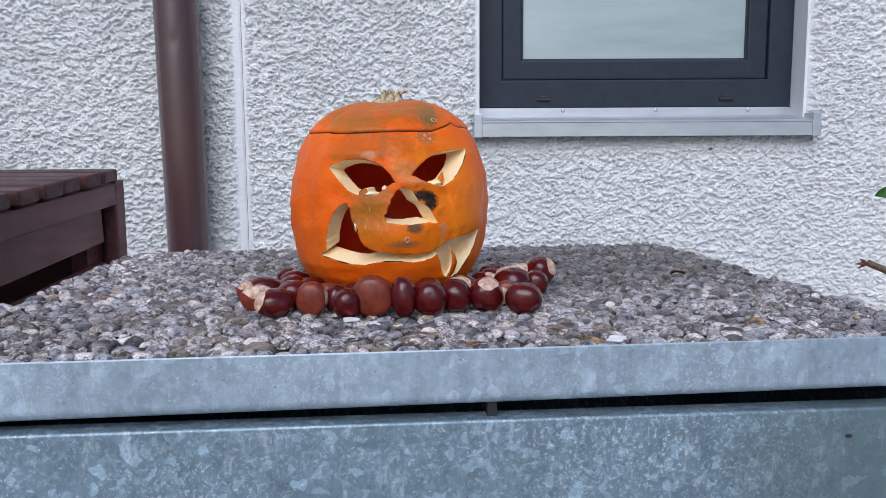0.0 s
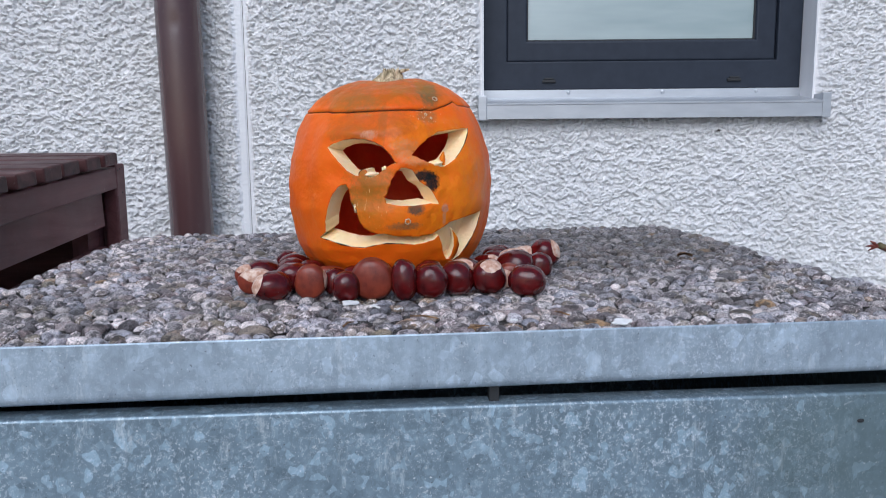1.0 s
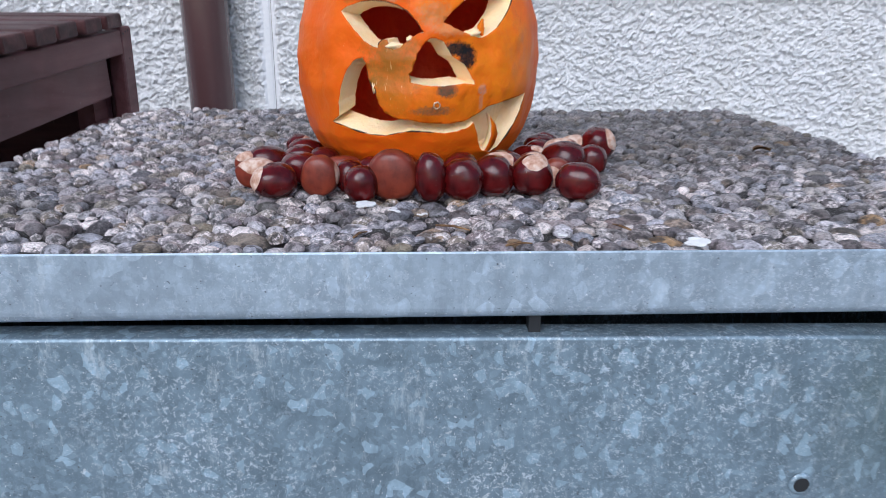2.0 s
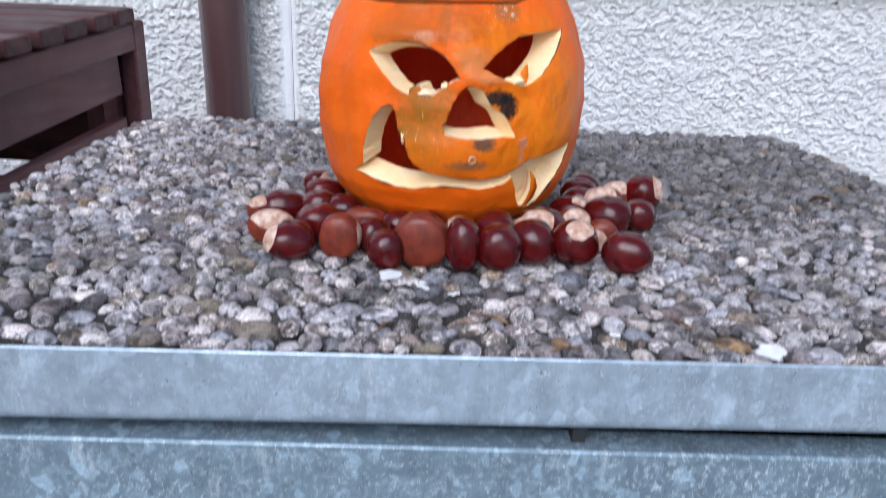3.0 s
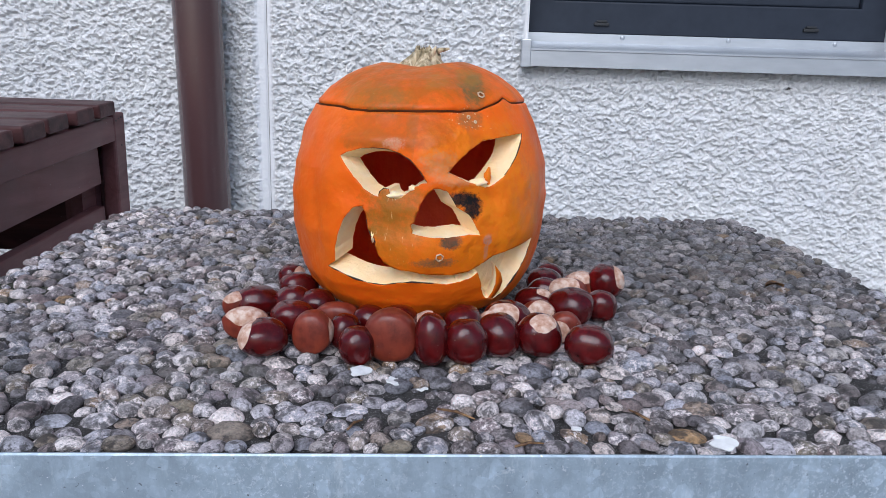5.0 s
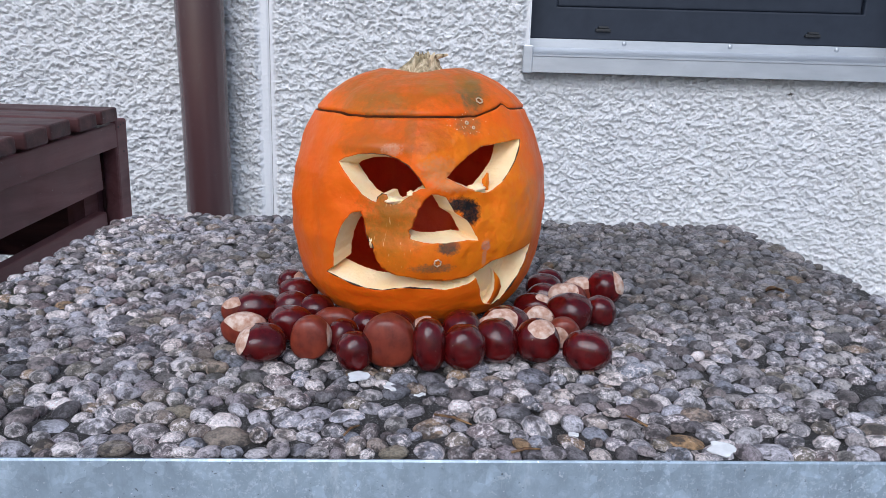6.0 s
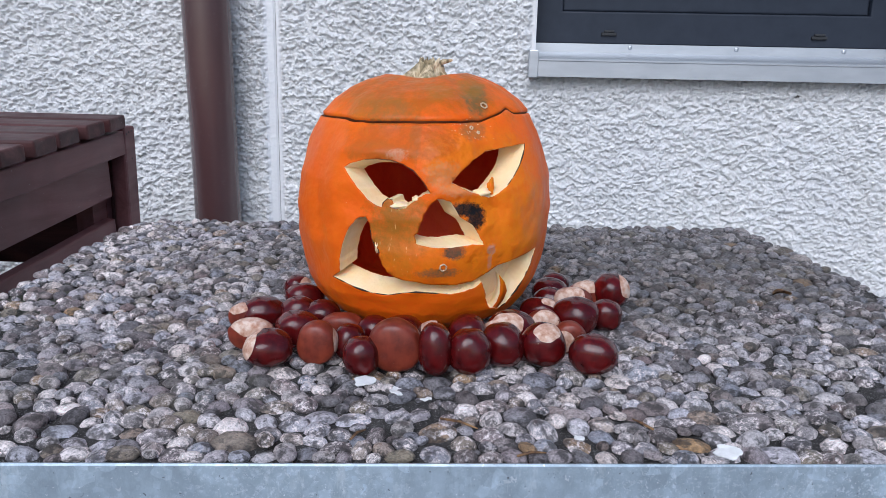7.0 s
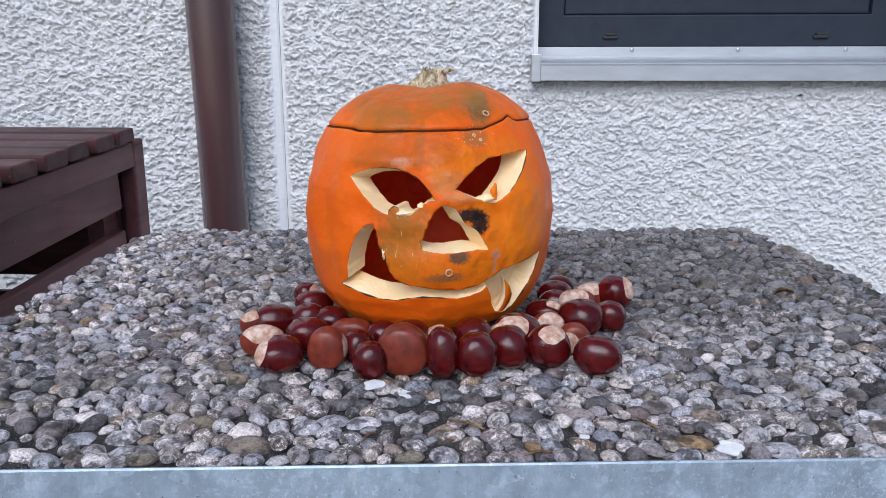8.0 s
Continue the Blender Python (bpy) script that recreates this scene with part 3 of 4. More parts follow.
    for cx in (0.43, 0.71, 0.989):
        s = bmesh.new()
        bmesh.ops.create_uvsphere(s, u_segments=14, v_segments=8, radius=0.0062, matrix=pose(cx, 1.545, 1.489) @ Matrix.Diagonal((1, 0.6, 1, 1)))
        part("screw", s, ALU, sill, "", True)


build_window()


def build_pipe():
    pipe = empty("downpipe", pose(-0.661, 1.385, 0))
    tagged(pipe, "brown enamelled metal downpipe with a small dent", "downpipe")
    bm = bmesh.new()
    seg, rows = 48, 120
    rings = []
    for k in range(rows + 1):
        z = 0.002 + 4.9 * k / rows if k in (0, rows) else 0.6 + 1.7 * k / rows
        ring = []
        for i in range(seg):
            a = i * math.tau / seg
            dent = 0.006 * math.exp(-(((z - 1.669) / 0.006) ** 2) - ((a - 4.9) / 0.1) ** 2)
            dent += 0.0015 * math.exp(-(((z - 1.66) / 0.03) ** 2) - ((a - 4.8) / 0.35) ** 2)
            r = 0.0595 - dent + 0.0006 * math.sin(z * 9)
            lean = -0.012 * (z - 1.4)
            ring.append(bm.verts.new((r * math.cos(a) + lean, r * math.sin(a), z)))
        rings.append(ring)
    for a, b in zip(rings, rings[1:]):
        for i in range(seg):
            bm.faces.new((a[i], a[(i + 1) % seg], b[(i + 1) % seg], b[i]))
    part("pipe", bm, PIPE, pipe, "", True)
    for z in (0.5, 2.4):
        br = part("bracket", tube([(0, 0, z - 0.012), (0, 0, z + 0.012)], [0.0645, 0.0645], 40), PIPE, pipe)
        part("wall_plug", boxed(-0.008, 0.008, 0.062, 0.11, z - 0.008, z + 0.008), PIPE, br)


build_pipe()

# ---- bin box with the pebble lid ----
TURN = 5.15
U0, U1, V0, V1 = -0.39, 0.475, -0.178, 0.5
TOP = 1.2


def pebble_mesh(seed, sub=2):
    rnd = random.Random(seed)
    bm = bmesh.new()
    bmesh.ops.create_icosphere(bm, subdivisions=sub, radius=1.0)
    off = Vector((rnd.random() * 50, rnd.random() * 50, rnd.random() * 50))
    for v in bm.verts:
        n = v.co.normalized()
        k = 1 + 0.2 * noise.noise(n * 0.9 + off) + 0.07 * noise.noise(n * 2.2 + off)
        q = n * k
        v.co = Vector((q.x, q.y, q.z))
    low = [v for v in bm.verts if v.co.z < -0.8]
    bmesh.ops.delete(bm, geom=low, context="VERTS")
    return bm


def pebble_places():
    rng = np.random.default_rng(7)
    n = 2600
    w, d = U1 - U0, V1 - V0
    rad = np.clip(rng.lognormal(math.log(0.0075), 0.27, n), 0.0042, 0.0125)
    p = rng.random((n, 2)) * (w, d)
    for it in range(46):
        order = np.argsort(p[:, 0])
        p, rad = p[order], rad[order]
        push = np.zeros_like(p)
        for k in range(1, 140):
            dx = p[k:] - p[:-k]
            if dx[:, 0].min() > 0.026:
                break
            dist = np.sqrt((dx ** 2).sum(1)) + 1e-6
            over = np.clip((rad[k:] + rad[:-k]) * 0.98 - dist, 0, None)
            mv = dx / dist[:, None] * (over * 0.45)[:, None]
            push[k:] += mv
            push[:-k] -= mv
        p += push
        p[:, 0] = np.clip(p[:, 0], 0.004, w - 0.004)
        p[:, 1] = np.clip(p[:, 1], rad * 1.25 + 0.004, d - 0.004)
    return p + (U0, V0), rad


def build_bin_box():
    bin_box = empty("bin_box", pose(0, 0, 0, 0, 0, TURN))
    tagged(bin_box, "galvanized steel bin box with exposed pebble concrete lid", "bin box")
    # concrete core with an uneven top
    lid = bmesh.new()
    nu, nv = 150, 118
    grid = [[lid.verts.new((U0 + 0.003 + (U1 - U0 - 0.006) * i / nu, V0 + 0.0045 + (V1 - V0 - 0.008) * j / nv, TOP - 0.0048 + 0.0016 * noise.noise((i * 0.35, j * 0.35, 3)) + 0.0015 * noise.noise((i * 0.9, j * 0.9, 8)))) for i in range(nu + 1)] for j in range(nv + 1)]
    for j in range(nv):
        for i in range(nu):
            lid.faces.new((grid[j][i], grid[j][i + 1], grid[j + 1][i + 1], grid[j + 1][i]))
    ring = [grid[0][i] for i in range(nu)] + [grid[j][nu] for j in range(nv)] + [grid[nv][i] for i in range(nu, 0, -1)] + [grid[j][0] for j in range(nv, 0, -1)]
    base = [lid.verts.new((v.co.x, v.co.y, TOP - 0.042)) for v in ring]
    for i in range(len(ring)):
        j = (i + 1) % len(ring)
        lid.faces.new((ring[j], ring[i], base[i], base[j]))
    lid.faces.new(base[::-1])
    slab = part("concrete_lid", lid, MORTAR, bin_box, "dark concrete slab set with grey pebbles", True)
    # front rail with a rolled lower edge
    zb = 1.156
    prof = [(V0 + 0.0022, TOP - 0.0008), (V0 + 0.0008, TOP - 0.0005), (V0, TOP - 0.0015)]
    for k in range(7):
        a = math.radians(180 + 15 * k)
        prof.append((V0 + 0.008 + 0.008 * math.cos(a), zb + 0.008 + 0.008 * math.sin(a)))
    prof += [(V0 + 0.024, zb), (V0 + 0.024, zb + 0.0018)]
    for k in range(7):
        a = math.radians(270 - 15 * k)
        prof.append((V0 + 0.008 + 0.0055 * math.cos(a), zb + 0.008 + 0.0055 * math.sin(a)))
    rail_bm = extrude_profile(prof, U0 - 0.004, U1 + 0.004)
    for v in rail_bm.verts:
        if v.co.z < TOP - 0.01:
            v.co.z -= 0.0011 - 0.0034 * (v.co.x - 0.05)
    rail = part("front_rail", rail_bm, RAIL_STEEL, bin_box, "galvanized front edge rail", False)
    # front panel with a bent top edge
    zt = 1.147
    prof = [(V0 + 0.001, 0.02)]
    for k in range(13):
        a = math.radians(180 - 15 * k)
        prof.append((V0 + 0.0035 + 0.0025 * math.cos(a), zt - 0.0025 + 0.0025 * math.sin(a)))
    del prof[-6:]
    prof += [(V0 + 0.0075, zt + 0.0002), (V0 + 0.023, zt - 0.0004), (V0 + 0.023, zt - 0.0022), (V0 + 0.0075, zt - 0.0018), (V0 + 0.005, zt - 0.0025), (V0 + 0.003, zt - 0.006), (V0 + 0.003, 0.02)]
    panel_bm = extrude_profile(prof, U0 + 0.002, U1 - 0.002)
    for v in panel_bm.verts:
        # the door hangs a little low on one side
        v.co.z += (-0.0045 - 0.0068 * (v.co.x - 0.05)) * (v.co.z > 0.5)
    panel = part("front_panel", panel_bm, PANEL_STEEL, bin_box, "galvanized door panel with white bloom", False)
    part("side_panel", boxed(U0 + 0.004, U0 + 0.007, V0 + 0.015, V1 - 0.0085, 0.0, 1.1555), PANEL_STEEL, bin_box)
    part("side_panel", boxed(U1 - 0.007, U1 - 0.004, V0 + 0.015, V1 - 0.0085, 0.0, 1.1555), PANEL_STEEL, bin_box)
    part("back_panel", boxed(U0 + 0.002, U1 - 0.002, V1 - 0.0085, V1 - 0.0055, 0.0, 1.1555), PANEL_STEEL, bin_box)
    part("base_plate", boxed(U0 + 0.01, U1 - 0.01, V0 + 0.01, V1 - 0.01, 0.002, 0.012), PANEL_STEEL, bin_box)
    part("spacer", boxed(0.0735, 0.081, V0 + 0.009, V0 + 0.02, 1.1424, 1.1546), GASKET, bin_box, "small plastic spacer in the gap")
    hole = tube([(0.264, V0 + 0.0004, 1.031), (0.264, V0 - 0.0006, 1.031)], [0.0052, 0.0062], 24)
    part("lock_hole", hole, GASKET, panel, "dark drilled hole")
    rim = bmesh.new()
    ringv = [[rim.verts.new((0.264 + r * math.cos(k * math.tau / 24), V0 - dy, 1.031 + r * math.sin(k * math.tau / 24))) for k in range(24)] for r, dy in ((0.0085, -0.0005), (0.0075, 0.0012), (0.0055, 0.001))]
    for a, b in zip(ringv, ringv[1:]):
        for k in range(24):
            rim.faces.new((a[k], a[(k + 1) % 24], b[(k + 1) % 24], b[k]))
    bmesh.ops.recalc_face_normals(rim, faces=rim.faces)
    part("hole_rim", rim, PANEL_STEEL, panel, "", True)
    rv = bmesh.new()
    bmesh.ops.create_uvsphere(rv, u_segments=12, v_segments=8, radius=0.002, matrix=pose(0.372, V0 + 0.0005, 1.117) @ Matrix.Diagonal((1.6, 0.4, 0.8, 1)))
    part("rivet", rv, GASKET, panel, "", True)
    return bin_box, slab


bin_box, slab = build_bin_box()

# ---- wooden bin shelter ----
SLOPE = 4.6


def build_shelter():
    sh = empty("wooden_shelter", pose(0, 0, 0))
    tagged(sh, "dark brown stained slatted wooden bin shelter", "shelter")

    def sloped(bm):
        """Tilts a mesh about its back upper edge."""
        bmesh.ops.transform(bm, matrix=Matrix.Translation((0, 0.7, 1.331)) @ pose(0, 0, 0, SLOPE, 0, 0) @ Matrix.Translation((0, -0.7, -1.331)), verts=bm.verts)
        return bm

    rnd = random.Random(4)
    for i in range(11):
        yb = 0.7 - i * 0.0735
        end = -0.557 + rnd.uniform(-0.004, 0.004)
        part("lid_board", sloped(boxed(-1.75, end, yb - 0.0555, yb, 1.3075, 1.331 + rnd.uniform(-0.001, 0.001), bevel=0.0035, seg=3)), WOOD, sh)
    part("side_rail", sloped(boxed(-0.596, -0.57, -0.13, 0.711, 1.26, 1.3015, bevel=0.003)), BOARD, sh, "upper side rail")
    part("side_board", sloped(boxed(-0.604, -0.584, -0.13, 0.674, 1.193, 1.2665, bevel=0.003)), BOARD, sh)
    # boards below 1 m are unseen, made taller to keep light out of the inside
    for z in (1.086, 0.99, 0.89, 0.79, 0.69, 0.59, 0.49, 0.39, 0.29, 0.19):
        part("side_board", sloped(boxed(-0.604, -0.584, -0.13, 0.674, z, z + (0.069 if z > 1 else 0.096), bevel=0.003)), BOARD, sh)
    post = part("corner_post", boxed(-0.597, -0.569, 0.712, 0.7525, 0.0, 1.3085, bevel=0.004), BOARD, sh, "upright corner post")
    for y, z in ((0.7195, 1.2955), (0.7285, 1.2985), (0.7385, 1.3005), (0.7345, 1.2525)):
        part("screw_hole", tube([(-0.5695, y, z), (-0.5685, y, z)], [0.0014, 0.0017], 10), GASKET, post, "small dark screw hole")
    part("inner_post", boxed(-0.6345, -0.605, 0.655, 0.7005, 0.0, 1.25), BOARD, sh)
    part("inner_post", boxed(-0.6345, -0.6045, 0.701, 0.7175, 0.0, 1.25), BOARD, sh)
    part("corner_post", boxed(-0.63, -0.605, -0.11, -0.05, 0.0, 1.22, bevel=0.004), BOARD, sh)
    part("corner_post", boxed(-1.75, -1.69, 0.655, 0.715, 0.0, 1.25, bevel=0.004), BOARD, sh)
    part("corner_post", boxed(-1.75, -1.69, -0.11, -0.05, 0.0, 1.22, bevel=0.004), BOARD, sh)
    part("side_board", boxed(-1.775, -1.752, -0.11, 0.715, 0.02, 1.23, bevel=0.003), BOARD, sh)
    part("front_board", boxed(-1.75, -0.63, -0.135, -0.112, 0.02, 1.2, bevel=0.003), BOARD, sh)
    part("back_board", boxed(-1.75, -0.598, 0.718, 0.732, 1.06, 1.295, bevel=0.003), WOOD, sh)
    part("back_board", boxed(-1.75, -0.598, 0.718, 0.732, 0.3, 1.029, bevel=0.003), WOOD, sh)


build_shelter()

# ---- carved pumpkin ----
PX, PY = -0.003, 0.105
PROFILE = ((0, 0.058), (0.004, 0.072), (0.012, 0.0855), (0.022, 0.0935), (0.035, 0.1), (0.05, 0.1045), (0.075, 0.1095), (0.1, 0.11), (0.125, 0.107), (0.15, 0.0995),
           (0.161, 0.0945), (0.174, 0.0875), (0.185, 0.0775), (0.194, 0.064), (0.2, 0.05), (0.2045, 0.035), (0.2035, 0.022), (0.199, 0.012), (0.1975, 0.0))
LENGTHS = [0.0]
for (za, ra), (zb_, rb) in zip(PROFILE, PROFILE[1:]):
    LENGTHS.append(LENGTHS[-1] + math.hypot(zb_ - za, rb - ra))
PZ, PR = [p[0] for p in PROFILE], [p[1] for p in PROFILE]


def skin_at(az, s):
    """The pumpkin's skin: az in degrees from the front, s along the profile."""
    z, r = float(np.interp(s, LENGTHS, PZ)), float(np.interp(s, LENGTHS, PR))
    a = math.radians(az)
    high = min(1.0, z / 0.05) * (0.35 + 0.65 * min(1, r / 0.08))
    lobe = -0.0022 * (abs(math.cos(a * 4.5 + 0.5)) ** 6) * high
    wob = 0.0035 * noise.noise((math.sin(a) * 1.6, math.cos(a) * 1.6, z * 14)) + 0.0014 * noise.noise((math.sin(a) * 5, math.cos(a) * 5, z * 46)) + 0.0003 * noise.noise((math.sin(a) * 13, math.cos(a) * 13, z * 120))

    def lump(a0, z0, wa, wz, h):
        da = (az - a0 + 180) % 360 - 180
        return h * math.exp(-((da / wa) ** 2) - ((z - z0) / wz) ** 2)

    bulge = lump(2, 0.066, 17, 0.02, 0.0075) + lump(10, 0.146, 14, 0.018, 0.004) + lump(42, 0.095, 16, 0.03, 0.003)
    bulge -= lump(-14, 0.163, 12, 0.009, 0.0026) + lump(-24, 0.108, 6, 0.01, 0.0024) + lump(34, 0.105, 8, 0.008, 0.0018) + lump(-2, 0.128, 5, 0.01, 0.0015)
    # rolled brows, the strip under one eye and the knob of the nose
    bulge += lump(-16, 0.1495, 18, 0.006, 0.0034) + lump(30, 0.156, 18, 0.006, 0.0022) + lump(21, 0.12, 11, 0.0055, 0.0036) + lump(-7, 0.1, 8, 0.012, 0.0028)
    r = max(0.0, r + (lobe + wob + bulge) * min(1.0, r / 0.05))
    da = (az + 180) % 360 - 180
    crown = min(1.0, max(0.0, (z - 0.186) / 0.012)) * min(1.0, r / 0.02)
    z += crown * (-0.0027 * math.exp(-((da + 2) / 26) ** 2) + 0.0014 * math.exp(-((abs(da) - 80) / 36) ** 2))
    return Vector((r * math.sin(a), -r * math.cos(a), z + 0.0012 * math.sin(a + 0.5) * min(1, z / 0.15)))


def s_of(z):
    return float(np.interp(z, PZ[:16], LENGTHS[:16]))


def lid_cut(az):
    """Height at which the lid is cut off."""
    a = (az + 180) % 360 - 180
    z = np.interp(a, (-180, -66, -41, -33, -23, 7, 33, 41, 48, 55, 58, 180), (172.5, 171.8, 171, 169.6, 169.2, 170, 170.1, 173.2, 176.6, 179.5, 175.6, 173))
    return float(z) / 1000 + 0.0004 * noise.noise((math.radians(a) * 9, 1, 2))


def lid_edge(az):
    """The lid's own lower edge, lifted a little at the front."""
    a = (az + 180) % 360 - 180
    return lid_cut(az) + 0.0001 + 0.0005 * math.exp(-((a + 2) / 38) ** 2)


def shell(rows, thick, nseg=220):
    """A closed thick shell over rows of (az -> s)."""
    bm = bmesh.new()
    outer, inner = [], []
    for f in rows:
        o, n_ = [], []
        for i in range(nseg):
            az = i * 360 / nseg
            p = skin_at(az, f(az))
            o.append(bm.verts.new(p))
            c0 = Vector((0, 0, 0.1))
            q = p - c0
            n_.append(bm.verts.new(c0 + q * (1 - thick / max(q.length, 0.03))))
        outer.append(o)
        inner.append(n_)
    for grid, flip in ((outer, False), (inner, True)):
        for a, b in zip(grid, grid[1:]):
            for i in range(nseg):
                j = (i + 1) % nseg
                f = bm.faces.new((a[i], b[i], b[j], a[j]) if flip else (a[i], a[j], b[j], b[i]))
                f.material_index = 2 if flip else 0
                f.smooth = True
    return bm, outer, inner


def hole_cutter(outline, mid, flesh_deep=0.55):
    """A wedge through the shell, drawn towards the pumpkin's middle."""
    bm = bmesh.new()
    pts = []
    n = len(outline)
    for k in range(n):
        (a0, z0), (a1, z1) = outline[k], outline[(k + 1) % n]
        for t in (0, 0.34, 0.67):
            j = 0.0 if t == 0 else 1.0
            az = a0 + (a1 - a0) * t + j * 0.55 * noise.noise((a0 * 3.1 + t * 7, z0 * 2.3, 4))
            z = z0 + (z1 - z0) * t + j * 0.5 * noise.noise((a0 * 2.7, z0 * 1.9 + t * 5, 9))
            pts.append(skin_at(az, s_of(z / 1000)))
    mids = [Vector(mid) + Vector((-0.05, 0.0, 0.0)) * min(1.0, max(0.0, (p.x - 0.045) / 0.045)) for p in pts]
    far = [bm.verts.new(p + (p - c0) * 0.18) for p, c0 in zip(pts, mids)]
    near = [bm.verts.new(c0 + (p - c0) * flesh_deep) for p, c0 in zip(pts, mids)]
    m_ = len(pts)
    for i in range(m_):
        j = (i + 1) % m_
        bm.faces.new((far[i], far[j], near[j], near[i]))
    bm.faces.new(far)
    bm.faces.new(near[::-1])
    bmesh.ops.triangulate(bm, faces=[f for f in bm.faces if len(f.verts) > 4])
    bmesh.ops.recalc_face_normals(bm, faces=bm.faces)
    for f in bm.faces:
        f.material_index = 1
    return bm


EYE_A = ((-31.3, 136.1), (-28.4, 139.3), (-21.2, 142.9), (-15.6, 143.9), (-10.1, 143.2), (-4.5, 140.3), (-0.1, 135.9), (3.3, 129.6), (5.3, 124.1), (6.6, 119.8), (4.8, 119.5), (2.1, 116.9), (-0.1, 113.2),
         (-2.9, 108.9), (-5.6, 107.0), (-7.3, 109.6), (-8.4, 114.3), (-10.5, 114.8), (-12.1, 112.1), (-12.6, 108.6), (-15.3, 110.2), (-18.9, 113.7), (-22.2, 120.3), (-25.0, 125.5))
EYE_B = ((14.7, 127.4), (19.0, 135.4), (24.5, 142.8), (32.9, 148.9), (42.9, 151.2), (56.5, 153.0), (53.9, 146.9), (49.4, 137.7), (44.2, 129.1), (39.2, 122.4), (36.3, 119.4), (33.0, 116.2), (30.8, 115.6),
         (27.0, 117.7), (21.9, 121.1), (18.0, 125.0))
NOSE = ((9.2, 115.6), (11.7, 115.5), (15.0, 113.0), (18.3, 102.2), (23.5, 96.0), (26.1, 88.6), (28.5, 80.1), (23.6, 81.4), (19.4, 80.4), (15.2, 79.5), (9.7, 79.7), (5.3, 81.1), (1.3, 82.8), (0.7, 88.7),
        (2.1, 91.4), (2.9, 97.5), (4.1, 104.4), (6.3, 110.6))
MOUTH = ((-19.2, 100.8), (-22.6, 99.3), (-25.6, 93.4), (-28.2, 85.6), (-30.5, 75.7), (-32.8, 64.4), (-33.9, 53.3), (-39.2, 47.2), (-32.2, 45.0), (-25.0, 41.8), (-18.5, 39.1), (-11.0, 38.7), (-4.8, 41.4),
         (1.3, 43.4), (9.0, 42.6), (16.3, 41.3), (20.6, 42.1), (20.8, 49.4), (13.7, 49.6), (6.8, 50.6), (1.3, 52.9), (-5.5, 54.2), (-10.1, 58.5),
         (-11.9, 63.9), (-12.9, 70.1), (-13.5, 77.1), (-15.0, 79.0), (-16.6, 85.3), (-17.3, 92.4), (-18.1, 97.6))
GAPE = ((18.5, 42.0), (22.5, 42.5), (27.9, 45.1), (30.2, 49.0), (32.9, 41.6), (36.2, 29.7), (39.2, 23.3), (44.9, 20.7), (49.8, 24.0), (54.0, 33.0), (57.5, 44.0), (60.0, 56.0), (62.0, 69.4), (53.4, 67.2), (44.0, 64.8), (37.0, 61.9), (32.8, 56.8), (29.3, 53.8), (25.1, 50.6), (18.5, 49.4))


